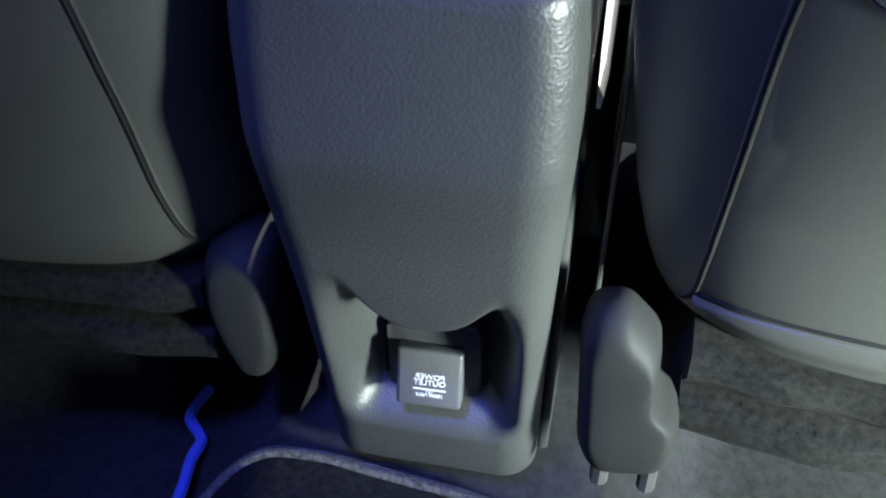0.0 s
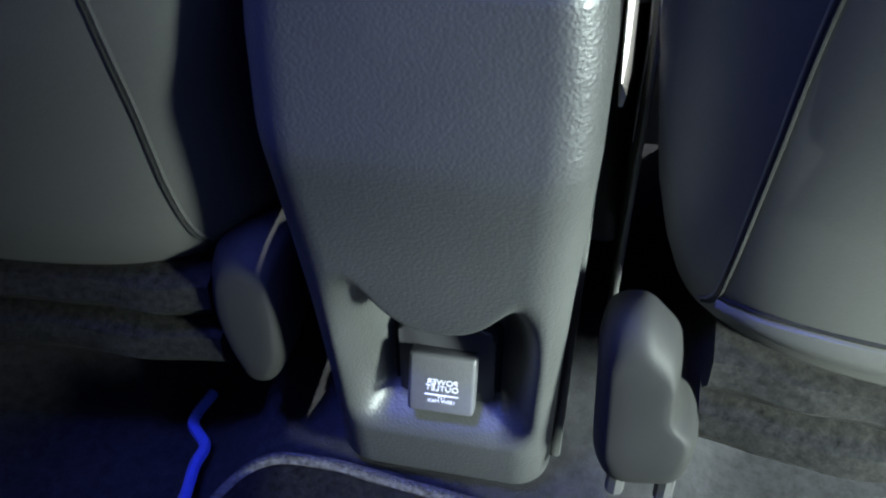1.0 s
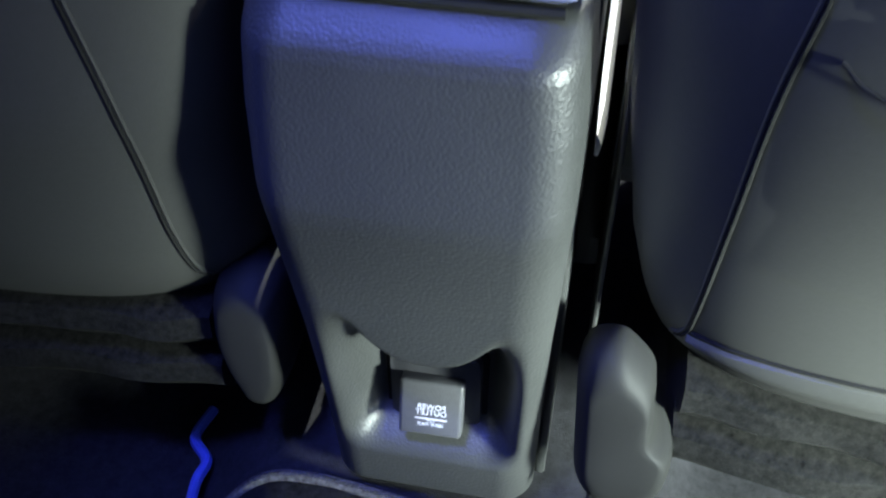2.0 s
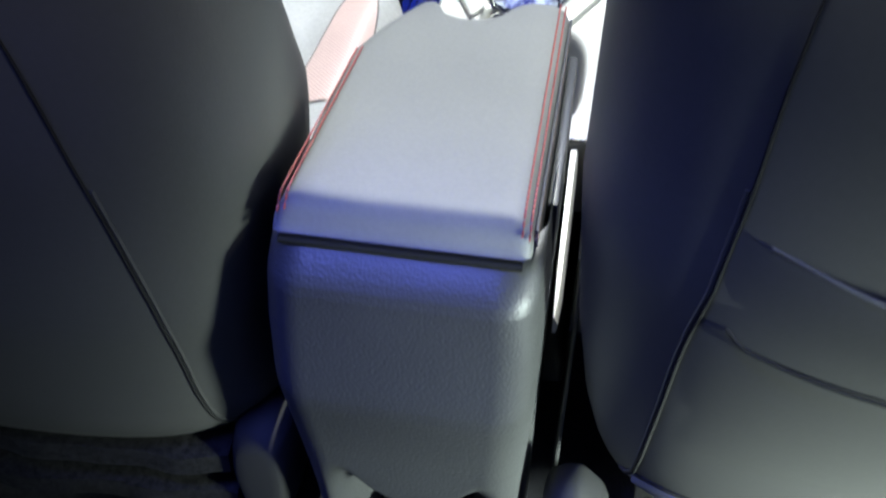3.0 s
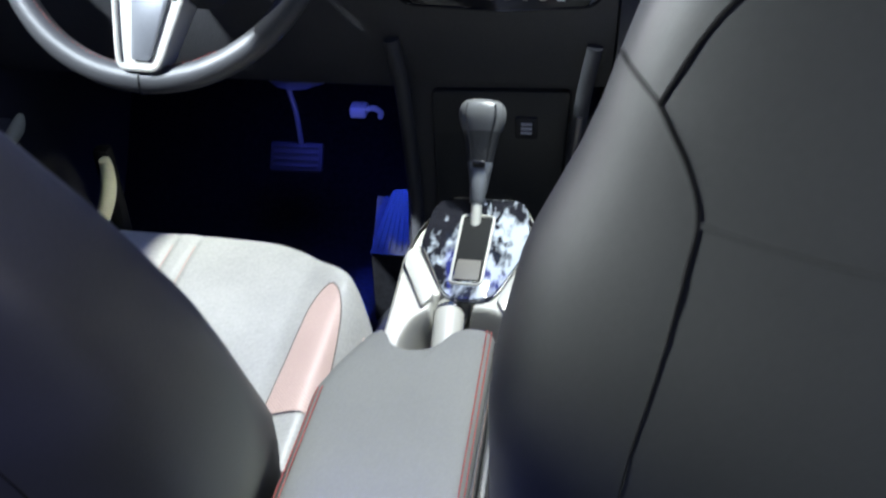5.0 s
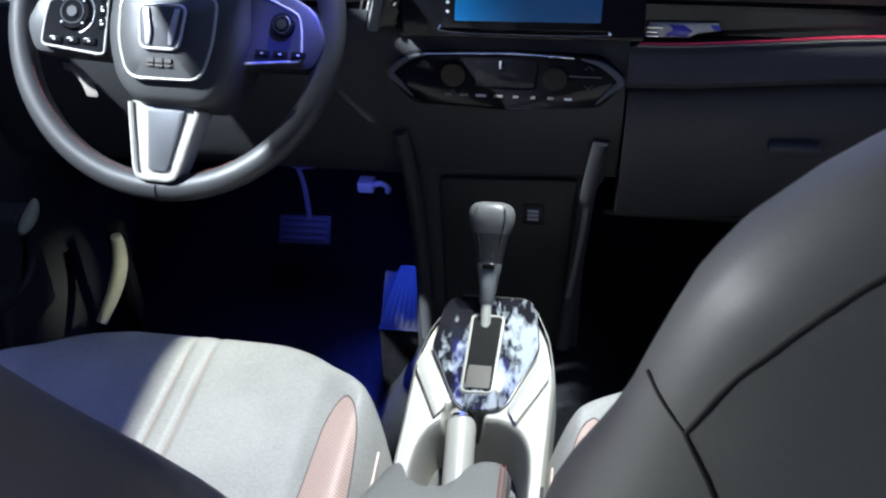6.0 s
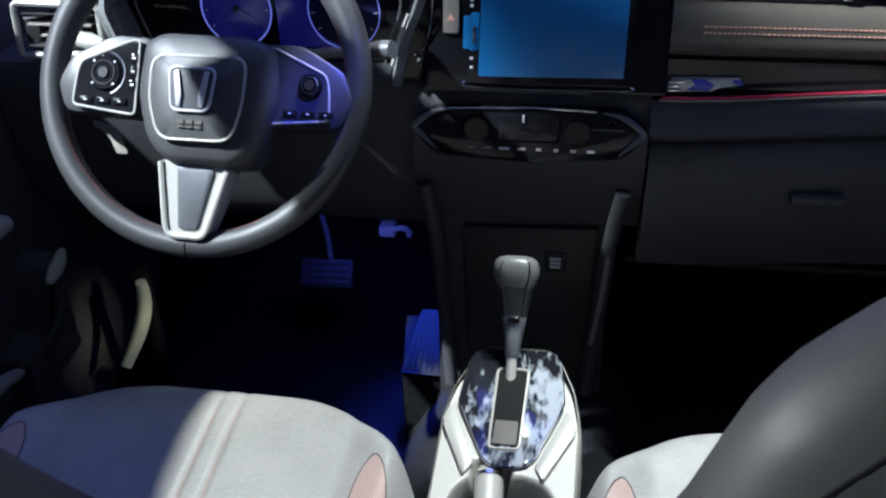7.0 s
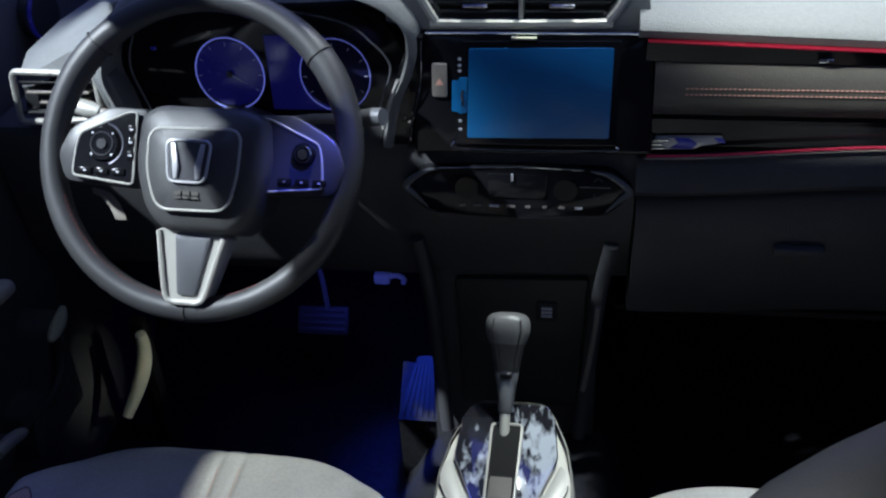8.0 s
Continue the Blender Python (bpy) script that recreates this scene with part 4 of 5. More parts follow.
for q in (-1, 1):
    mid = 0.012
    horn = [hv_put(mid + q * u, v, -0.001) for u, v in ((0.086, 0.580), (0.110, 0.574), (0.131, 0.557), (0.122, 0.545), (0.106, 0.529))]
    part("horn_trim", tube(bezier(horn, 8), [0.0008 + 0.0035 * math.sin(math.pi * i / 32) for i in range(33)], 8), INSERT, dash, "curved satin horn")
    part("climate_knob", tube([hv_put(mid + q * 0.058, 0.558, 0.0), hv_put(mid + q * 0.058, 0.558, -0.007)], [0.0150, 0.0140], 24), POD_DARK, dash, "black rotary knob")
part("climate_top_line", tube([hv_put(-0.08, 0.5795, -0.0015), hv_put(0.02, 0.5835, -0.0015), hv_put(0.09, 0.581, -0.0015)], 0.0009, 6), CHROME, dash)
part("climate_display", prism(rounded([(-0.020, 0.544), (0.046, 0.544), (0.050, 0.574), (-0.022, 0.574)], 0.004, 3), 0.002, -0.002, hv_put, 0.0008), GLOSS, dash, "dark display")
part("needle_mark", slab((0.0065, 0.711, 0.566), (0.009, 0.7135, 0.575), 0.0004), WHITE_MARK, dash)
for i, (u, w) in enumerate(((-0.052, 0.007), (-0.034, 0.010), (-0.014, 0.012), (0.006, 0.010), (0.026, 0.006), (0.046, 0.005), (0.066, 0.007), (0.086, 0.009))):
    part("climate_mark", prism([(u - w / 2, 0.5312), (u + w / 2, 0.5312), (u + w / 2, 0.5338), (u - w / 2, 0.5338)], 0.0, -0.0012, hv_put, 0), WHITE_MARK if i in (2, 7) else HAZARD, dash)
for z, q in ((0.570, 1), (0.548, -1)):
    part("chevron", tube([hv_put(0.1025, z - q * 0.0025, -0.0012), hv_put(0.1075, z + q * 0.0020, -0.0012), hv_put(0.1125, z - q * 0.0025, -0.0012)], 0.0006, 5), BRUSH, dash)
part("panel_split", tube([hv_put(0.086, 0.5595, -0.0006), hv_put(0.122, 0.5595, -0.0006)], 0.0005, 5), HAZARD, dash)

# lower centre stack with cubby and socket
strip("stack_face", -0.125, 0.150, [(0.80, 0.600), (0.735, 0.600), (0.728, 0.590), (0.722, 0.51), (0.735, 0.47), (0.752, 0.41), (0.80, 0.40)], DASH, "black centre stack")
strip("cubby_back", -0.105, 0.118, [(0.82, 0.42), (0.765, 0.42), (0.752, 0.36), (0.735, 0.20), (0.735, 0.12), (0.82, 0.12)], DASH, "dark cubby at the foot of the stack")
part("cubby_panel", prism(rounded([(-0.072, 0.396), (0.104, 0.402), (0.094, 0.20), (-0.064, 0.20)], 0.008, 3), 0.06, -0.006, lambda u, v, d: (u, 0.752 + 0.108 * (v - 0.36) + d, v), 0.003), BLACK, dash, "black panel with the socket")
part("socket", slab((0.036, 0.742, 0.338), (0.064, 0.765, 0.368), 0.003), RUBBER, dash, "square socket cover")
for z in (0.346, 0.352, 0.358):
    part("socket_print", slab((0.043, 0.7405, z), (0.057, 0.7425, z + 0.0035), 0), WHITE_MARK, dash)
for q, xx in ((-1, -0.115), (1, 0.128)):
    line = bezier([(xx, 0.730, 0.47), (xx - q * 0.010, 0.735, 0.40), (xx - q * 0.018, 0.735, 0.30), (xx - q * 0.024, 0.728, 0.22), (xx - q * 0.030, 0.715, 0.16)], 6)
    part("stack_cheek", tube(line, 0.0095, 12), DASH, dash, "black side cheek of the stack")
part("cheek_trim", tube(bezier([(0.1155, 0.716, 0.385), (0.1135, 0.715, 0.35), (0.108, 0.7135, 0.30), (0.101, 0.710, 0.25)], 6), 0.0035, 8), HAZARD, dash, "satin edge trim")
# centre air vents
VY = 0.742
VF = [(-0.106, 0.790), (-0.080, 0.750), (-0.070, 0.7455), (0.100, 0.7465), (0.112, 0.751), (0.140, 0.790)]
rim = bezier([(u, VY + 0.25 * (v - 0.745), v) for u, v in VF], 6)
part("vent_frame", tube(rim, 0.0052, 8), SILVER, dash, "satin silver vent surround")
part("vent_back", prism([(-0.10, 0.790), (-0.075, 0.748), (0.105, 0.749), (0.135, 0.790)], 0.82, 0.775, lambda u, v, d: (u, d, v), 0), DARK, dash)
part("vent_shelf", prism([(-0.135, 0.748), (-0.095, 0.7385), (0.150, 0.7385), (0.158, 0.742), (0.150, 0.790), (0.140, 0.790), (0.108, 0.7485), (-0.076, 0.7480), (-0.108, 0.790), (-0.135, 0.790)], 0.80, 0.741, lambda u, v, d: (u, d + 0.2 * (v - 0.745), v), 0.002), DASH_TOP, dash, "grey vent shelf")
for k in range(4):
    z = 0.7565 + 0.0095 * k
    for a, b in ((-0.076 - 0.007 * k, 0.011), (0.019, 0.106 + 0.007 * k)):
        part("vent_slat", slab((a, 0.752 + 0.002 * k, z - 0.0011), (b, 0.770, z + 0.0011), 0.0006), RUBBER, dash)
part("vent_post", slab((0.0125, 0.748, 0.747), (0.0175, 0.775, 0.790), 0.001), SILVER, dash)
for u in (-0.035, 0.060):
    part("vent_tab", slab((u - 0.014, 0.744, 0.763), (u + 0.014, 0.756, 0.7665), 0.001), CHROME, dash, "silver vent tab")

# driver side: cluster with hood, side vent, knee panel
part("cluster_base", prism(rounded([(-0.475, 0.600), (-0.118, 0.600), (-0.120, 0.70), (-0.150, 0.755), (-0.44, 0.755), (-0.480, 0.69)], 0.02, 4), 0.83, 0.765, lambda u, v, d: (u, d, v), 0.002), GLOSS, dash, "gloss black instrument cluster")
for gx, gz in ((-0.336, 0.674), (-0.206, 0.674)):
    g = part("gauge", tube([(gx, 0.7655, gz), (gx, 0.7635, gz)], 0.0415, 40), GAUGE if gx < -0.3 else GAUGE_DIM, dash, "blue-lit round gauge" if gx < -0.3 else "dim blue round gauge")
    ring = [(gx + 0.0425 * math.cos(a), 0.7625, gz + 0.0455 * math.sin(a)) for a in [2 * math.pi * k / 48 for k in range(49)]]
    part("gauge_ring", tube(ring, 0.0009 if gx < -0.3 else 0.0005, 6), GAUGE_RING, g, "blue-lit ring")
    part("gauge_needle", tube([(gx, 0.762, gz), (gx + 0.020, 0.762, gz - 0.012)], [0.0012, 0.0005], 6), WHITE_MARK, g)
    part("needle_hub", tube([(gx, 0.763, gz), (gx, 0.760, gz)], 0.004, 16), RUBBER, g)
    for k in range(9):
        a = radians(215 - 31 * k)
        p0, p1 = (Vector((gx + r * math.cos(a), 0.7630, gz + r * math.sin(a))) for r in (0.035, 0.0395))
        part("gauge_tick", tube([p0, p1], 0.0005, 4), WHITE_MARK, g)
part("cluster_display", slab((-0.288, 0.7637, 0.628), (-0.214, 0.7657, 0.722), 0.001), GAUGE, dash, "blue cluster display")
part("tell_tale", slab((-0.430, 0.762, 0.703), (-0.424, 0.766, 0.707), 0.0005), GAUGE, dash)
hood = [(-0.455, 0.600), (-0.463, 0.645), (-0.472, 0.690), (-0.446, 0.745), (-0.400, 0.775), (-0.300, 0.790), (-0.170, 0.780), (-0.120, 0.752), (-0.111, 0.722), (-0.119, 0.690), (-0.135, 0.655), (-0.147, 0.605)]
line = bezier([(u, 0.0, v) for u, v in hood], 8)
rings = []
for p in line:
    out_d = Vector((p.x + 0.306, 0, p.z - 0.66)).normalized()
    rings.append([(p.x, 0.83, p.z), (p.x, 0.725, p.z), (p.x + out_d.x * 0.004, 0.716, p.z + out_d.z * 0.004), (p.x + out_d.x * 0.012, 0.720, p.z + out_d.z * 0.012), (p.x + out_d.x * 0.020, 0.76, p.z + out_d.z * 0.020), (p.x + out_d.x * 0.018, 0.90, p.z + out_d.z * 0.018)])
part("cluster_hood", loft(rings, False), DASH_TOP, dash, "grey cluster hood", 60)
bezel = [(-0.430, 0.625), (-0.440, 0.655), (-0.448, 0.690), (-0.440, 0.722), (-0.415, 0.748), (-0.300, 0.765), (-0.190, 0.750), (-0.150, 0.722), (-0.134, 0.700), (-0.136, 0.680), (-0.147, 0.652), (-0.156, 0.620)]
part("cluster_bezel", tube(bezier([(u, 0.738, v) for u, v in bezel], 6), 0.0012, 6), INSERT, dash, "thin satin bezel line")
part("hood_edge", tube(bezier([(-0.120, 0.714, 0.690), (-0.133, 0.713, 0.659), (-0.141, 0.712, 0.630)], 8), 0.0024, 8), SILVER, dash, "bright hood edge")
# gloss wedge beside the screen under a loose clear film
WEDGE = [(-0.092, 0.736), (-0.095, 0.685), (-0.105, 0.644), (-0.113, 0.603), (-0.150, 0.603), (-0.138, 0.655), (-0.121, 0.690), (-0.113, 0.720), (-0.110, 0.737)]
wedge = part("filmed_wedge", prism(WEDGE, 0.745, 0.726, lambda u, v, d: (u, d, v), 0.002), GLOSS, dash, "gloss black wedge beside the screen")
# chrome line and slivers added as the glints of the loose film
part("film_edge", tube(bezier([(-0.093, 0.7225, 0.733), (-0.096, 0.722, 0.685), (-0.106, 0.7215, 0.644), (-0.112, 0.721, 0.612)], 8), 0.0007, 6), CHROME, wedge, "chrome line standing in for the film's glinting edge")
for u, v, w, h, a in ((-0.1130, 0.634, 0.0030, 0.0060, 20), (-0.1095, 0.626, 0.0022, 0.0050, -25), (-0.1170, 0.640, 0.0016, 0.0040, 40), (-0.1120, 0.612, 0.0030, 0.0020, 10), (-0.1080, 0.646, 0.0014, 0.0035, 5)):
    part("film_crease", slab((-w / 2, -0.0012, -h / 2), (w / 2, 0.0012, h / 2), 0.0005, pose(u, 0.7235, v, 12, a, a)), CHROME, wedge, "chrome sliver standing in for a glint on creased film")
# side vent
vent = part("side_vent", prism(rounded([(-0.602, 0.623), (-0.494, 0.629), (-0.492, 0.685), (-0.595, 0.687)], 0.005, 3), 0.78, 0.742, lambda u, v, d: (u, d, v), 0.002), DARK, dash, "black side air vent")
VR = rounded([(-0.604, 0.621), (-0.494, 0.627), (-0.491, 0.686), (-0.597, 0.688)], 0.008, 3)
part("vent_rim", tube([(u, 0.728, v) for u, v in VR] + [(VR[0][0], 0.728, VR[0][1])], 0.0042, 8), SILVER, vent, "silver vent rim")
for k, (a, b, mm) in enumerate(((-0.598, -0.498, RUBBER), (-0.572, -0.512, HAZARD), (-0.586, -0.505, HAZARD), (-0.594, -0.498, RUBBER))):
    z = 0.634 + 0.0135 * k
    part("vent_slat", slab((a, 0.727, z - 0.0013), (b, 0.748, z + 0.0013), 0.0008), mm, vent)
VB = rounded([(-0.494, 0.684), (-0.470, 0.687), (-0.458, 0.640), (-0.482, 0.640)], 0.004, 3)
part("vent_wheel_bezel", prism(VB, 0.745, 0.7225, lambda u, v, d: (u, d, v), 0.003), DASH_TOP, vent, "grey bezel of the vent wheel")
part("vent_wheel", prism(rounded([(-0.485, 0.677), (-0.475, 0.678), (-0.467, 0.647), (-0.477, 0.647)], 0.003, 3), 0.73, 0.7195, lambda u, v, d: (u, d, v), 0.002), RUBBER, vent, "black thumb wheel")
# pale slab added as the highlight on the thumb wheel
part("wheel_glint", slab((-0.4775, 0.7175, 0.664), (-0.4745, 0.7215, 0.673), 0.001), INSERT, vent)
strip("driver_top", -0.590, -0.488, [(0.74, 0.697), (0.728, 0.702), (0.733, 0.718), (0.76, 0.735), (0.85, 0.742), (1.17, 0.735), (1.17, 0.68), (0.80, 0.67)], DASH_TOP, "grey soft-touch dash top", bend=lambda x: (0, -0.034 * step(-0.490, -0.590, x)))
strip("driver_top", -0.500, -0.130, [(0.80, 0.750), (0.86, 0.772), (0.90, 0.78), (1.17, 0.79), (1.17, 0.70)], DASH_TOP)
strip("knee_panel", -0.655, -0.120, [(0.83, 0.612), (0.735, 0.610), (0.728, 0.600), (0.733, 0.54), (0.745, 0.43), (0.76, 0.395), (0.79, 0.392), (0.83, 0.42)], DASH, "black knee panel")
part("under_cover", slab((-0.65, 0.78, 0.405), (-0.106, 1.16, 0.415), 0.003), RUBBER, dash)
part("under_cover", slab((0.14, 0.78, 0.335), (0.65, 1.1, 0.345), 0.003), RUBBER, dash)
part("obd_connector", slab((-0.217, 0.885, 0.282), (-0.192, 0.91, 0.300), 0.004), CREAM, dash, "pale connector")
part("obd_plug", tube(bezier([(-0.194, 0.892, 0.294), (-0.180, 0.890, 0.298), (-0.171, 0.892, 0.290), (-0.173, 0.894, 0.282)], 5), 0.0042, 8), CREAM, dash, "pale plug beside the connector")
rings = []
for x, z0, z1, y0 in ((-0.322, 0.350, 0.362, 0.850), (-0.306, 0.346, 0.378, 0.838), (-0.286, 0.345, 0.388, 0.832), (-0.264, 0.346, 0.386, 0.836), (-0.250, 0.348, 0.366, 0.845), (-0.242, 0.348, 0.356, 0.852)):
    rings.append([(x, 0.90, z0), (x, y0 + 0.006, z0), (x, y0, (z0 + z1) / 2), (x, y0 + 0.010, z1), (x, 0.90, z1 + 0.02)])
part("column_bracket", loft(rings), INSERT, dash, "grey metal bracket of the steering column", 30)

# ---- steering wheel ----
wheel = root("steering_wheel", (-0.331, 0.66, 0.64), "black leather steering wheel with silver lower spoke and switch pods", "steering wheel")
TILT_W, TURN_W = radians(34), radians(1.6)
WC = Vector((-0.3275, 0.6155, 0.6425))
WN = Vector((0, -math.cos(TILT_W), math.sin(TILT_W)))
UP_W = Vector((0, math.sin(TILT_W), math.cos(TILT_W)))
WU = Vector((1, 0, 0)) * math.cos(TURN_W) - UP_W * math.sin(TURN_W)
WV = UP_W * math.cos(TURN_W) + Vector((1, 0, 0)) * math.sin(TURN_W)


def wp(u, v, w):
    return WC + WU * u + WV * v + WN * w


rings = []
for k in range(96):
    a = 2 * math.pi * k / 96
    thick = 0.0143 + 0.0022 * (math.exp(-((math.degrees(a) - 35) / 18) ** 2) + math.exp(-((math.degrees(a) - 145) / 18) ** 2))
    rings.append([wp((0.1705 + thick * 0.98 * math.cos(b)) * math.cos(a), (0.1705 + thick * 0.98 * math.cos(b)) * math.sin(a), thick * math.sin(b)) for b in [2 * math.pi * j / 18 for j in range(18)]])
bm = loft(rings + rings[:1], True, False)
bmesh.ops.remove_doubles(bm, verts=bm.verts, dist=1e-6)
part("rim", bm, WHEEL_LEATHER, wheel, "black leather rim")
for deg, fat in ((270, 0.0147), (41, 0.0166), (137, 0.0168)):
    a = radians(deg)
    ring = [wp((0.1705 + fat * math.cos(b)) * math.cos(a), (0.1705 + fat * math.cos(b)) * math.sin(a), fat * math.sin(b)) for b in [2 * math.pi * j / 20 for j in range(21)]]
    part("rim_seam", tube(ring, 0.0010, 5), RUBBER, wheel)
for a0, a1 in ((8, 36), (200, 262), (278, 300)):
    line = [wp(0.1580 * math.cos(radians(d)), 0.1580 * math.sin(radians(d)), 0.009) for d in range(a0, a1 + 1, 2)]
    part("rim_stitching", stitches(line, 0.0056, 0.0030, 0.0004), THREAD, wheel, "red rim stitching")
HU, HV_ = 0.013, -0.018


def hub_put(u, v, d):
    bulge = 0.012 * (1 - min(1, (u / 0.09) ** 2)) * (1 - min(1, (v / 0.11) ** 2))
    return wp(HU + u * 0.94, HV_ + v * 0.96, d + (bulge if d > 0.02 else 0))


HUB = rounded([(-0.070, 0.057), (-0.050, 0.068), (0.054, 0.068), (0.080, 0.057), (0.086, 0.0), (0.070, -0.050), (0.050, -0.072), (-0.034, -0.072), (-0.058, -0.050), (-0.074, 0.0)], 0.02, 4)


def dome(poly, levels, put):
    cx = sum(p[0] for p in poly) / len(poly)
    cy = sum(p[1] for p in poly) / len(poly)
    return loft([[put(cx + (u - cx) * k, cy + (v - cy) * k, d) for u, v in poly] for k, d in levels])


part("hub", dome(HUB, ((1.0, -0.03), (1.0, 0.022), (0.97, 0.030), (0.88, 0.0345), (0.6, 0.037), (0.3, 0.0375), (0.05, 0.0375)), hub_put), HUB_LEATHER, wheel, "black airbag cover")
AIR = rounded([(-0.051, 0.040), (0.055, 0.042), (0.054, -0.008), (0.044, -0.047), (-0.037, -0.048), (-0.051, -0.008)], 0.016, 5)
part("airbag_cover", dome(AIR, ((1.0, 0.034), (1.0, 0.041), (0.96, 0.0432), (0.6, 0.045), (0.3, 0.0455), (0.05, 0.0455)), hub_put), HUB_LEATHER, wheel, "grained airbag cover")
part("airbag_groove", tube([hub_put(u, v, 0.0418) for u, v in AIR] + [hub_put(*AIR[0], 0.0418)], 0.0017, 6), SILVER, wheel, "satin outline")
# badge: a plain chrome frame with two bars
BADGE = rounded([(-0.026, 0.027), (0.026, 0.027), (0.021, -0.018), (-0.021, -0.018)], 0.009, 5)
part("badge_plate", dome(BADGE, ((1, 0.046), (1, 0.0475), (0.9, 0.048)), hub_put), CAP_GREY, wheel, "grey badge field")
part("badge_frame", tube([hub_put(u, v, 0.048) for u, v in BADGE] + [hub_put(*BADGE[0], 0.048)], 0.0016, 8), BADGE_METAL, wheel, "chrome badge frame")
for q in (-1, 1):
    part("badge_bar", prism([(q * 0.0145, 0.0235), (q * 0.0195, 0.0235), (q * 0.0148, -0.0145), (q * 0.0105, -0.0145), (q * 0.0092, -0.001), (q * 0.0112, 0.006)], 0.0475, 0.0505, hub_put, 0.0006), BADGE_METAL, wheel, "chrome badge bar")
for v in (-0.0275, -0.0335):
    for k in range(3):
        part("mark_bar", prism([(-0.014 + 0.0100 * k, v), (-0.0065 + 0.0100 * k, v), (-0.0065 + 0.0100 * k, v - (0.0042 if v > -0.03 else 0.0022)), (-0.014 + 0.0100 * k, v - (0.0042 if v > -0.03 else 0.0022))], 0.0445, 0.0462, hub_put, 0), BRUSH, wheel)
# side spokes with switch pods
for q in (-1, 1):
    PODS = rounded([(q * 0.070, 0.045), (q * 0.080, 0.044), (q * 0.134, 0.020), (q * 0.138, 0.004), (q * 0.1405, -0.0265), (q * 0.070, -0.034)], 0.006, 4)
    ARM = rounded([(q * 0.058, 0.050), (q * 0.104, 0.051), (q * 0.150, 0.026), (q * 0.164, -0.004), (q * 0.152, -0.034), (q * 0.060, -0.037)], 0.010, 4)
    part("spoke", dome(ARM, ((1.0, -0.012), (1.0, 0.010), (0.97, 0.015), (0.9, 0.0165)), lambda u, v, d: wp(HU * 0.5 + u, HV_ * 0.3 + v, d)), WHEEL_LEATHER, wheel, "black side spoke")
    # right pod's plastic is paler so its colour carries the blue light; left is darker
    podp = part("switch_pod", dome(PODS, ((1.0, 0.012), (1.0, 0.020), (0.96, 0.022), (0.5, 0.0225)), lambda u, v, d: wp(HU * 0.5 + u, HV_ * 0.3 + v, d)), POD if q > 0 else POD_DARK, wheel, "satin black switch pod")
    part("pod_rim", tube([wp(HU * 0.5 + u, HV_ * 0.3 + v, 0.0215) for u, v in PODS] + [wp(HU * 0.5 + PODS[0][0], HV_ * 0.3 + PODS[0][1], 0.0215)], 0.0014, 8), SILVER, podp, "satin silver pod rim")
    cu = -0.106 if q < 0 else 0.1185
    part("dial", tube([wp(HU * 0.5 + cu, 0.003, 0.022), wp(HU * 0.5 + cu, 0.003, 0.0265)], [0.0195 if q < 0 else 0.0130, 0.0175 if q < 0 else 0.0118], 28), POD_DARK, podp, "round switch dial")
    part("dial_ring", tube([wp(HU * 0.5 + cu + (0.0125 if q < 0 else 0.0085) * math.cos(a), 0.003 + (0.0125 if q < 0 else 0.0085) * math.sin(a), 0.0268) for a in [2 * math.pi * k / 28 for k in range(29)]], 0.0010, 6), CHROME if q > 0 else POD, podp)
    part("dial_button", tube([wp(HU * 0.5 + cu, 0.003, 0.026), wp(HU * 0.5 + cu, 0.003, 0.0285)], 0.0055, 18), POD if q < 0 else CHROME, podp)
    for k in range(3):
        uu = cu + (k - 1) * 0.019
        part("key", slab((-0.0075, -0.0035, 0), (0.0075, 0.0035, 0.003), 0.001, Matrix.Translation(wp(HU * 0.5 + uu, -0.0265, 0.0215)) @ Matrix((WU, WV, WN)).transposed().to_4x4()), POD_DARK, podp)
        part("key_mark", slab((-0.0014, -0.0006, 0), (0.0014, 0.0006, 0.0005), 0, Matrix.Translation(wp(HU * 0.5 + uu, -0.0265, 0.0245)) @ Matrix((WU, WV, WN)).transposed().to_4x4()), WHITE_MARK, podp)
    if q < 0:
        part("dial_arc", tube([wp(HU * 0.5 + cu + 0.0225 * math.cos(a), 0.003 + 0.0225 * math.sin(a), 0.0228) for a in [radians(-70 + 150 * k / 20) for k in range(21)]], 0.0009, 6), INSERT, podp, "pale arc beside the dial")
        for k in range(4):
            a = math.pi / 4 + math.pi / 2 * k
            part("dial_mark", slab((-0.0010, -0.0010, 0), (0.0010, 0.0010, 0.0006), 0, Matrix.Translation(wp(HU * 0.5 + cu + 0.0163 * math.cos(a), 0.003 + 0.0163 * math.sin(a), 0.0262)) @ Matrix((WU, WV, WN)).transposed().to_4x4()), WHITE_MARK, podp)
        for k in range(3):
            part("side_key", slab((-0.004, -0.005, 0), (0.004, 0.005, 0.0025), 0.001, Matrix.Translation(wp(HU * 0.5 - 0.0745, 0.020 - 0.014 * k, 0.0215)) @ Matrix((WU, WV, WN)).transposed().to_4x4()), POD_DARK, podp)
            part("side_mark", slab((-0.0018, -0.0008, 0), (0.0018, 0.0008, 0.0005), 0, Matrix.Translation(wp(HU * 0.5 - 0.0745, 0.020 - 0.014 * k, 0.0240)) @ Matrix((WU, WV, WN)).transposed().to_4x4()), WHITE_MARK, podp)
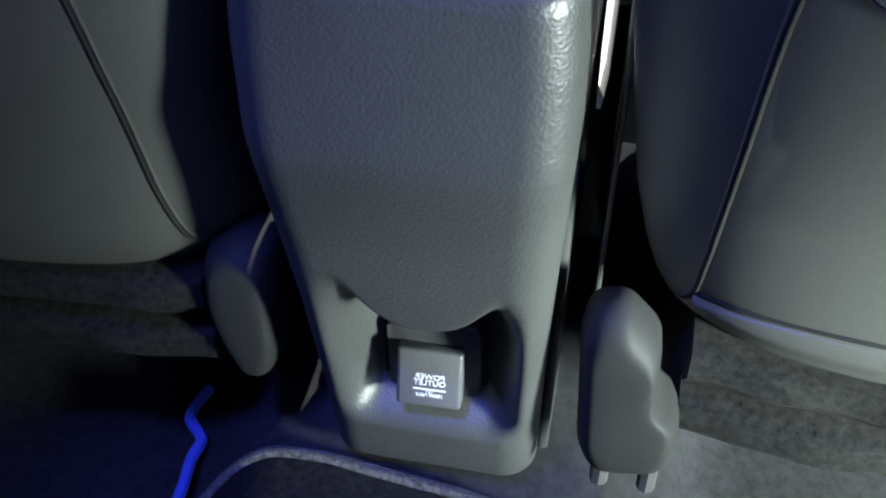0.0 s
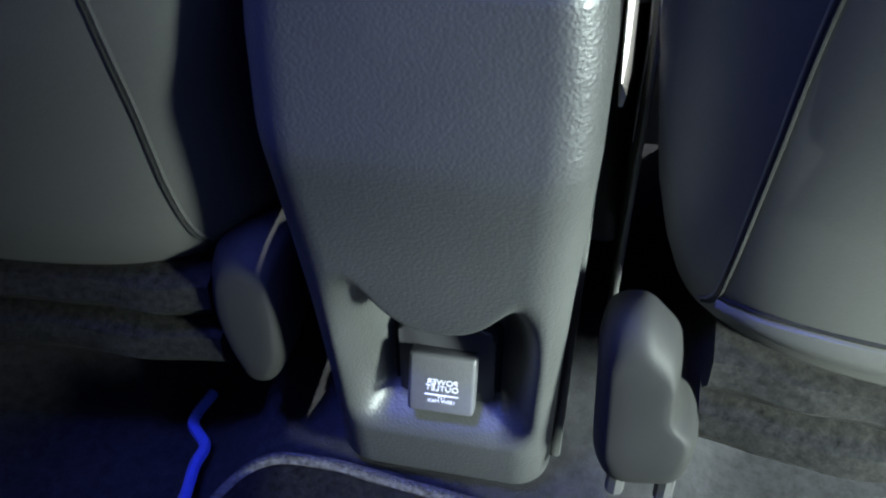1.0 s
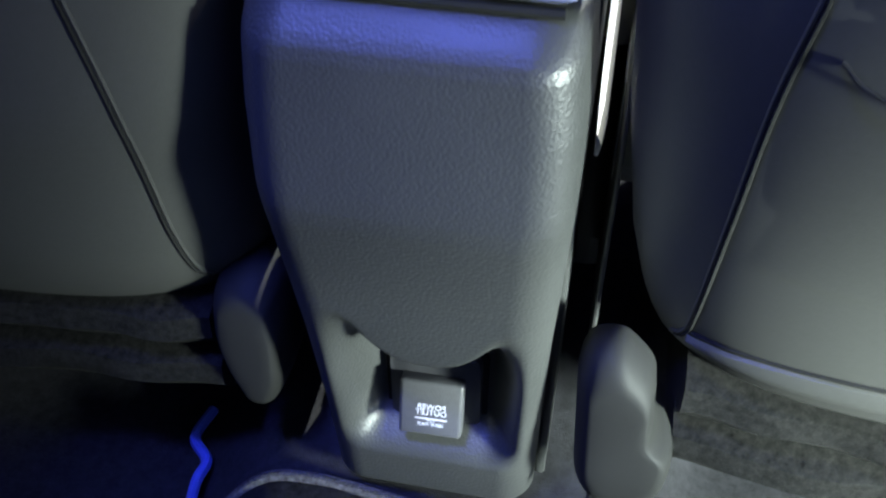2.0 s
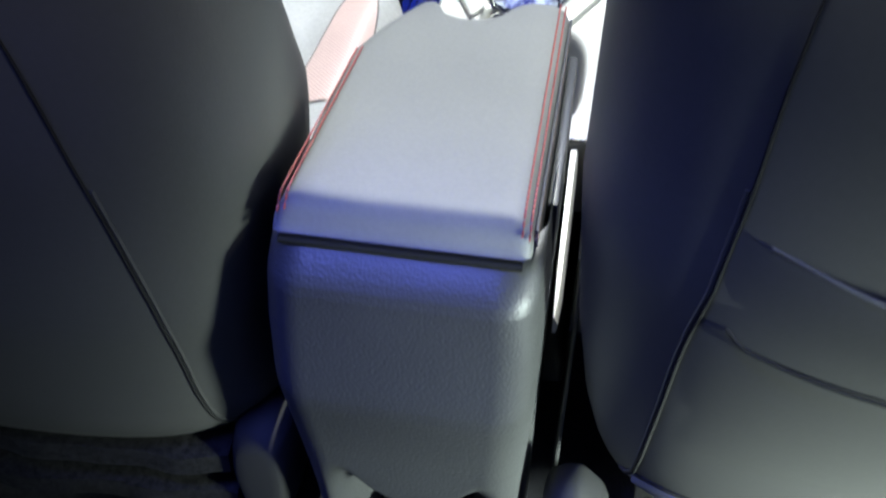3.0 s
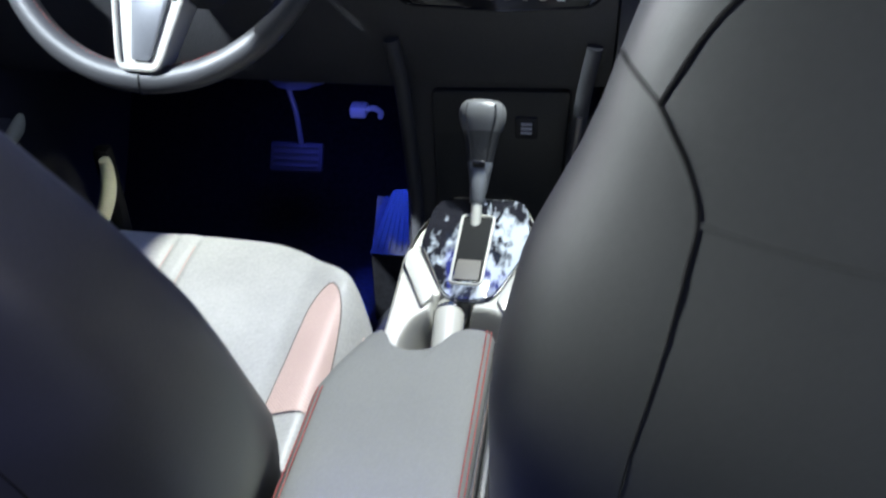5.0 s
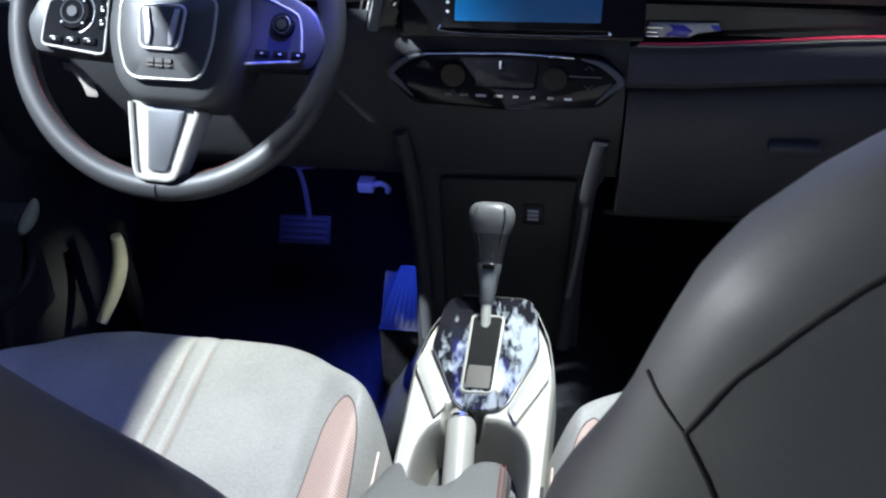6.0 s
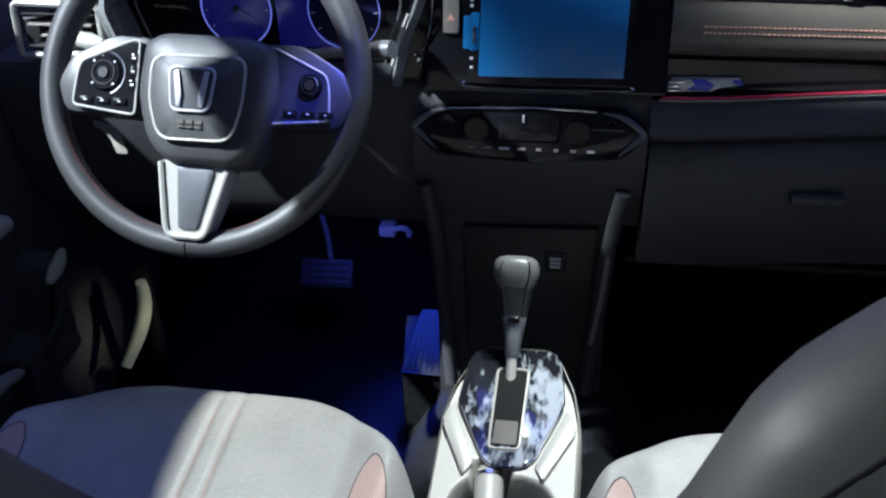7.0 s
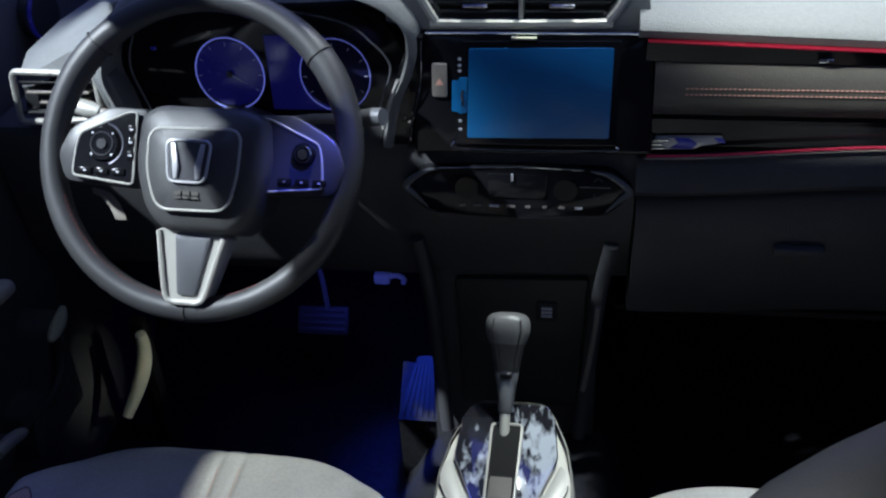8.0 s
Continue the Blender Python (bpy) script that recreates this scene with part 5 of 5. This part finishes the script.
part("paddle", loft([[wp(u + du, v + dv, w) for du, dv, w in ((0.0, 0.004, -0.030), (0.012, 0.002, -0.032), (0.012, -0.003, -0.034), (0.0, -0.003, -0.033))] for u, v in ((-0.138, -0.046), (-0.128, -0.049), (-0.116, -0.060), (-0.108, -0.074))]), HAZARD, wheel, "pale shift paddle behind the spoke")
# lower silver spoke
LOW = [(-0.038, -0.080), (-0.030, -0.080), (0.032, -0.082), (0.040, -0.086), (0.020, -0.148), (0.012, -0.1600), (-0.021, -0.1600), (-0.0295, -0.152)]
low = part("lower_spoke", dome(rounded(LOW, 0.006, 3), ((1.0, -0.008), (1.0, 0.012), (0.95, 0.016)), lambda u, v, d: wp(HU * 0.6 + u, HV_ * 0.2 + v, d + 0.12 * (v + 0.163) * (1 if d > 0 else 0))), SILVER, wheel, "satin silver lower spoke")
part("spoke_insert", dome(rounded([(-0.016, -0.085), (0.024, -0.087), (0.0065, -0.1505), (-0.0135, -0.1505)], 0.004, 3), ((1.0, 0.012), (1.0, 0.0185), (0.9, 0.0195)), lambda u, v, d: wp(HU * 0.6 + u, HV_ * 0.2 + v, d + 0.12 * (v + 0.163))), INSERT, low, "grey insert")


def low_put(u, v, d):
    return wp(HU * 0.6 + u, HV_ * 0.2 + v, d + 0.12 * (v + 0.163))


part("spoke_frame", tube(bezier([low_put(u, v, 0.0165) for u, v in ((-0.0355, -0.082), (-0.0315, -0.120), (-0.0275, -0.150), (-0.0205, -0.1575), (-0.005, -0.1582), (0.010, -0.1575), (0.0175, -0.149), (0.0270, -0.120), (0.0372, -0.088))], 6), 0.0034, 8), SILVER, low, "raised satin silver edge")
column = part("column_shroud", loft([[(-0.331 + rx * math.cos(a), y, zc + rz * math.sin(a)) for a in [2 * math.pi * k / 24 for k in range(24)]] for y, zc, rx, rz in ((0.655, 0.612, 0.050, 0.048), (0.68, 0.602, 0.058, 0.050), (0.74, 0.580, 0.070, 0.056), (0.82, 0.560, 0.078, 0.062))]), DASH, dash, "black steering column shroud")

lever = root("wiper_stalk", (-0.14, 0.68, 0.66), "grey stalk with round knob behind the steering wheel", "stalk")
part("arm", tube(bezier([(-0.27, 0.70, 0.640), (-0.21, 0.69, 0.652), (-0.165, 0.668, 0.662)], 6), [0.006] * 13, 12), HAZARD, lever)
part("knob", tube([(-0.170, 0.670, 0.660), (-0.150, 0.660, 0.668), (-0.138, 0.655, 0.672), (-0.126, 0.650, 0.675)], [0.007, 0.0100, 0.0105, 0.0095], 18), INSERT, lever, "round grey knob")
lever2 = root("light_stalk", (-0.5, 0.71, 0.645), "grey light stalk behind the steering wheel", "stalk")
part("arm", tube(bezier([(-0.39, 0.70, 0.630), (-0.45, 0.705, 0.640), (-0.49, 0.712, 0.645)], 6), [0.006] * 13, 12), HAZARD, lever2)
part("knob", tube([(-0.485, 0.711, 0.644), (-0.50, 0.714, 0.646), (-0.516, 0.718, 0.648)], [0.008, 0.011, 0.010], 16), SILVER, lever2)

# ---- driver footwell and door ----
rest = root("footrest", (-0.14, 0.80, 0.1), "blue-lit carpeted footrest beside the console", "footrest")


def rest_put(u, k, d):
    """u runs across from 0 to 1, k up the slope in metres, d out of it."""
    a, b = -0.164 + 0.25 * k, -0.103 - 0.09 * k
    return (a + (b - a) * u, 0.738 + 0.7071 * k - 0.7071 * d, 0.148 + 0.7071 * k + 0.7071 * d)


part("pad", prism([(0.0, 0.0), (1.0, 0.0), (1.0, 0.095), (0.0, 0.095)], -0.010, 0.0, rest_put, 0.002), FOOT, rest, "grey footrest plate")
for i in range(6):
    u = 0.10 + 0.148 * i
    part("rib", prism([(u, 0.006), (u + 0.06, 0.006), (u + 0.06, 0.090), (u, 0.090)], -0.001, 0.0018, rest_put, 0.0006), FOOT, rest, "raised rib")
part("wedge", prism([(0.745, 0.015), (0.745, 0.140), (0.806, 0.201), (0.806, 0.015)], -0.163, -0.106, lambda u, v, d: (d, u, v), 0.002), CARPET, rest)
pedal = root("brake_pedal", (-0.3, 0.87, 0.22), "black rubber brake pedal on a steel arm", "pedal")
part("pad", slab((-0.040, -0.022, -0.006), (0.040, 0.022, 0.004), 0.004, pose(-0.298, 0.868, 0.223, 55, 0, 2)), RUBBER, pedal)
for k in range(4):
    part("rib", slab((-0.034, -0.0025, 0.003), (0.034, 0.0025, 0.0065), 0.001, pose(-0.298, 0.868, 0.223, 55, 0, 2) @ pose(0, -0.014 + 0.0095 * k, 0)), RUBBER, pedal)
part("arm", tube(bezier([(-0.291, 0.875, 0.240), (-0.296, 0.882, 0.291), (-0.306, 0.888, 0.330), (-0.325, 0.90, 0.42)], 6), 0.0042, 8), INSERT, pedal, "pale steel arm")

# floor mat with bound edge in front of the console
mat = root("floor_mat", (0, -0.1, 0.05), "dark needle-felt floor mat with bound edge", "floor mat")
EDGE = [(-0.170, -0.16), (-0.156, -0.04), (-0.140, -0.003), (-0.110, 0.018), (-0.070, 0.0235), (-0.020, 0.019), (0.030, 0.012), (0.09, 0.000), (0.16, -0.012)]
edge = bezier([(x, y, 0.0) for x, y in EDGE], 6)
rings = []
for p in edge:
    row = []
    for k in range(12):
        y = p.y - 0.3 * (k / 11) ** 1.3
        row.append((p.x, y, floor_z(p.x, y) + 0.008 + 0.0015 * noise.noise((p.x * 60, y * 60, 3))))
    rings.append(row)
part("felt", loft(rings, False), FUZZ, mat)
part("bound_edge", tube([(p.x, p.y, floor_z(p.x, p.y) + 0.008) for p in edge], 0.0042, 8), FELT_EDGE, mat, "felt bound edge")
part("edge_stitching", stitches([(p.x, p.y - 0.0005, floor_z(p.x, p.y) + 0.0120) for p in edge], 0.0042, 0.0026, 0.0011), RUBBER, mat, "dark edge stitching")
# edge strip on the carpet, its blue light painted as colour
loom = root("blue_lit_strip", (-0.16, 0.04, 0.02), "wavy edge strip on the carpet with blue light painted in", "trim strip")
line = bezier([(-0.182, 0.096, 0.009), (-0.186, 0.069, 0.009), (-0.170, 0.051, 0.010), (-0.170, 0.033, 0.011), (-0.166, 0.010, 0.013), (-0.164, -0.010, 0.016)], 8)
part("strip", tube(line, 0.0042, 8), BLUE_LIT_EDGE, loom)

# driver door panel
door = root("driver_door", (-0.64, 0.6, 0.1), "black driver door trim with pocket, armrest and tweeter", "car door")
part("panel", slab((-0.70, 0.30, 0.02), (-0.66, 1.16, 0.735), 0.008), DASH, door)
part("armrest", prism(rounded([(0.30, 0.325), (0.44, 0.318), (0.515, 0.296), (0.530, 0.278), (0.50, 0.262), (0.30, 0.262)], 0.01, 3), -0.66, -0.602, lambda u, v, d: (d, u, v), 0.012, 3), SEAT_LEATHER, door, "dark door armrest")
part("grab_trim", tube(bezier([(-0.603, 0.656, 0.348), (-0.602, 0.654, 0.312), (-0.601, 0.638, 0.289), (-0.600, 0.612, 0.278), (-0.600, 0.575, 0.279), (-0.600, 0.535, 0.287)], 8), [0.0075 - 0.0030 * i / 40 for i in range(41)], 10), POD, door, "dark grab loop of the door")
part("grab_back", prism(rounded([(0.645, 0.318), (0.660, 0.350), (0.690, 0.362), (0.690, 0.20), (0.560, 0.20), (0.575, 0.262), (0.622, 0.268)], 0.008, 3), -0.66, -0.612, lambda u, v, d: (d, u, v), 0.006, 2), DASH, door, "black lower door trim")
part("grab_cap", tube(bezier([(-0.601, 0.640, 0.343), (-0.601, 0.658, 0.348), (-0.601, 0.674, 0.354), (-0.602, 0.690, 0.364)], 5), [0.0035 + 0.0065 * math.sin(math.pi * i / 15) ** 0.7 for i in range(16)], 10), CREAM, door, "pale cap")
part("armrest_cap", tube(bezier([(-0.601, 0.478, 0.298), (-0.600, 0.508, 0.292), (-0.600, 0.536, 0.281)], 5), [0.0085, 0.009, 0.009, 0.009, 0.009, 0.0088, 0.0086, 0.0084, 0.008, 0.007, 0.005], 10), SILVER, door, "silver cap at the front of the armrest")
part("door_lever", tube(bezier([(-0.630, 0.520, 0.470), (-0.606, 0.550, 0.470), (-0.600, 0.580, 0.468), (-0.600, 0.597, 0.462)], 5), [0.008 + 0.006 * math.sin(math.pi * (i + 3) / 20) for i in range(16)], 12), SILVER, door, "silver door lever")
part("window_switch", slab((-0.645, 0.34, 0.320), (-0.612, 0.43, 0.3285), 0.003), GLOSS, door)
tw = part("tweeter", tube([(-0.66, 0.90, 0.70), (-0.64, 0.895, 0.70)], 0.032, 28), RUBBER, door, "round tweeter")
part("tweeter_ring", tube([(-0.64, 0.895 + 0.032 * math.cos(a), 0.70 + 0.032 * math.sin(a)) for a in [2 * math.pi * k / 32 for k in range(33)]], 0.003, 6), GAUGE, tw)
sill = root("kick_trim", (-0.57, 0.75, 0.05), "cream sill trim strip at the door opening", "trim strip")
line = bezier([(-0.551, 0.772, 0.258), (-0.552, 0.774, 0.232), (-0.556, 0.768, 0.200), (-0.566, 0.752, 0.165), (-0.582, 0.728, 0.128)], 8)
part("strip", tube(line, [0.003] + [0.008 + 0.0035 * math.sin(math.pi * i / 31) for i in range(32)], 12), CREAM, sill)
part("bracket", slab((-0.578, 0.785, 0.02), (-0.552, 0.81, 0.262), 0.008), SEAM, sill)
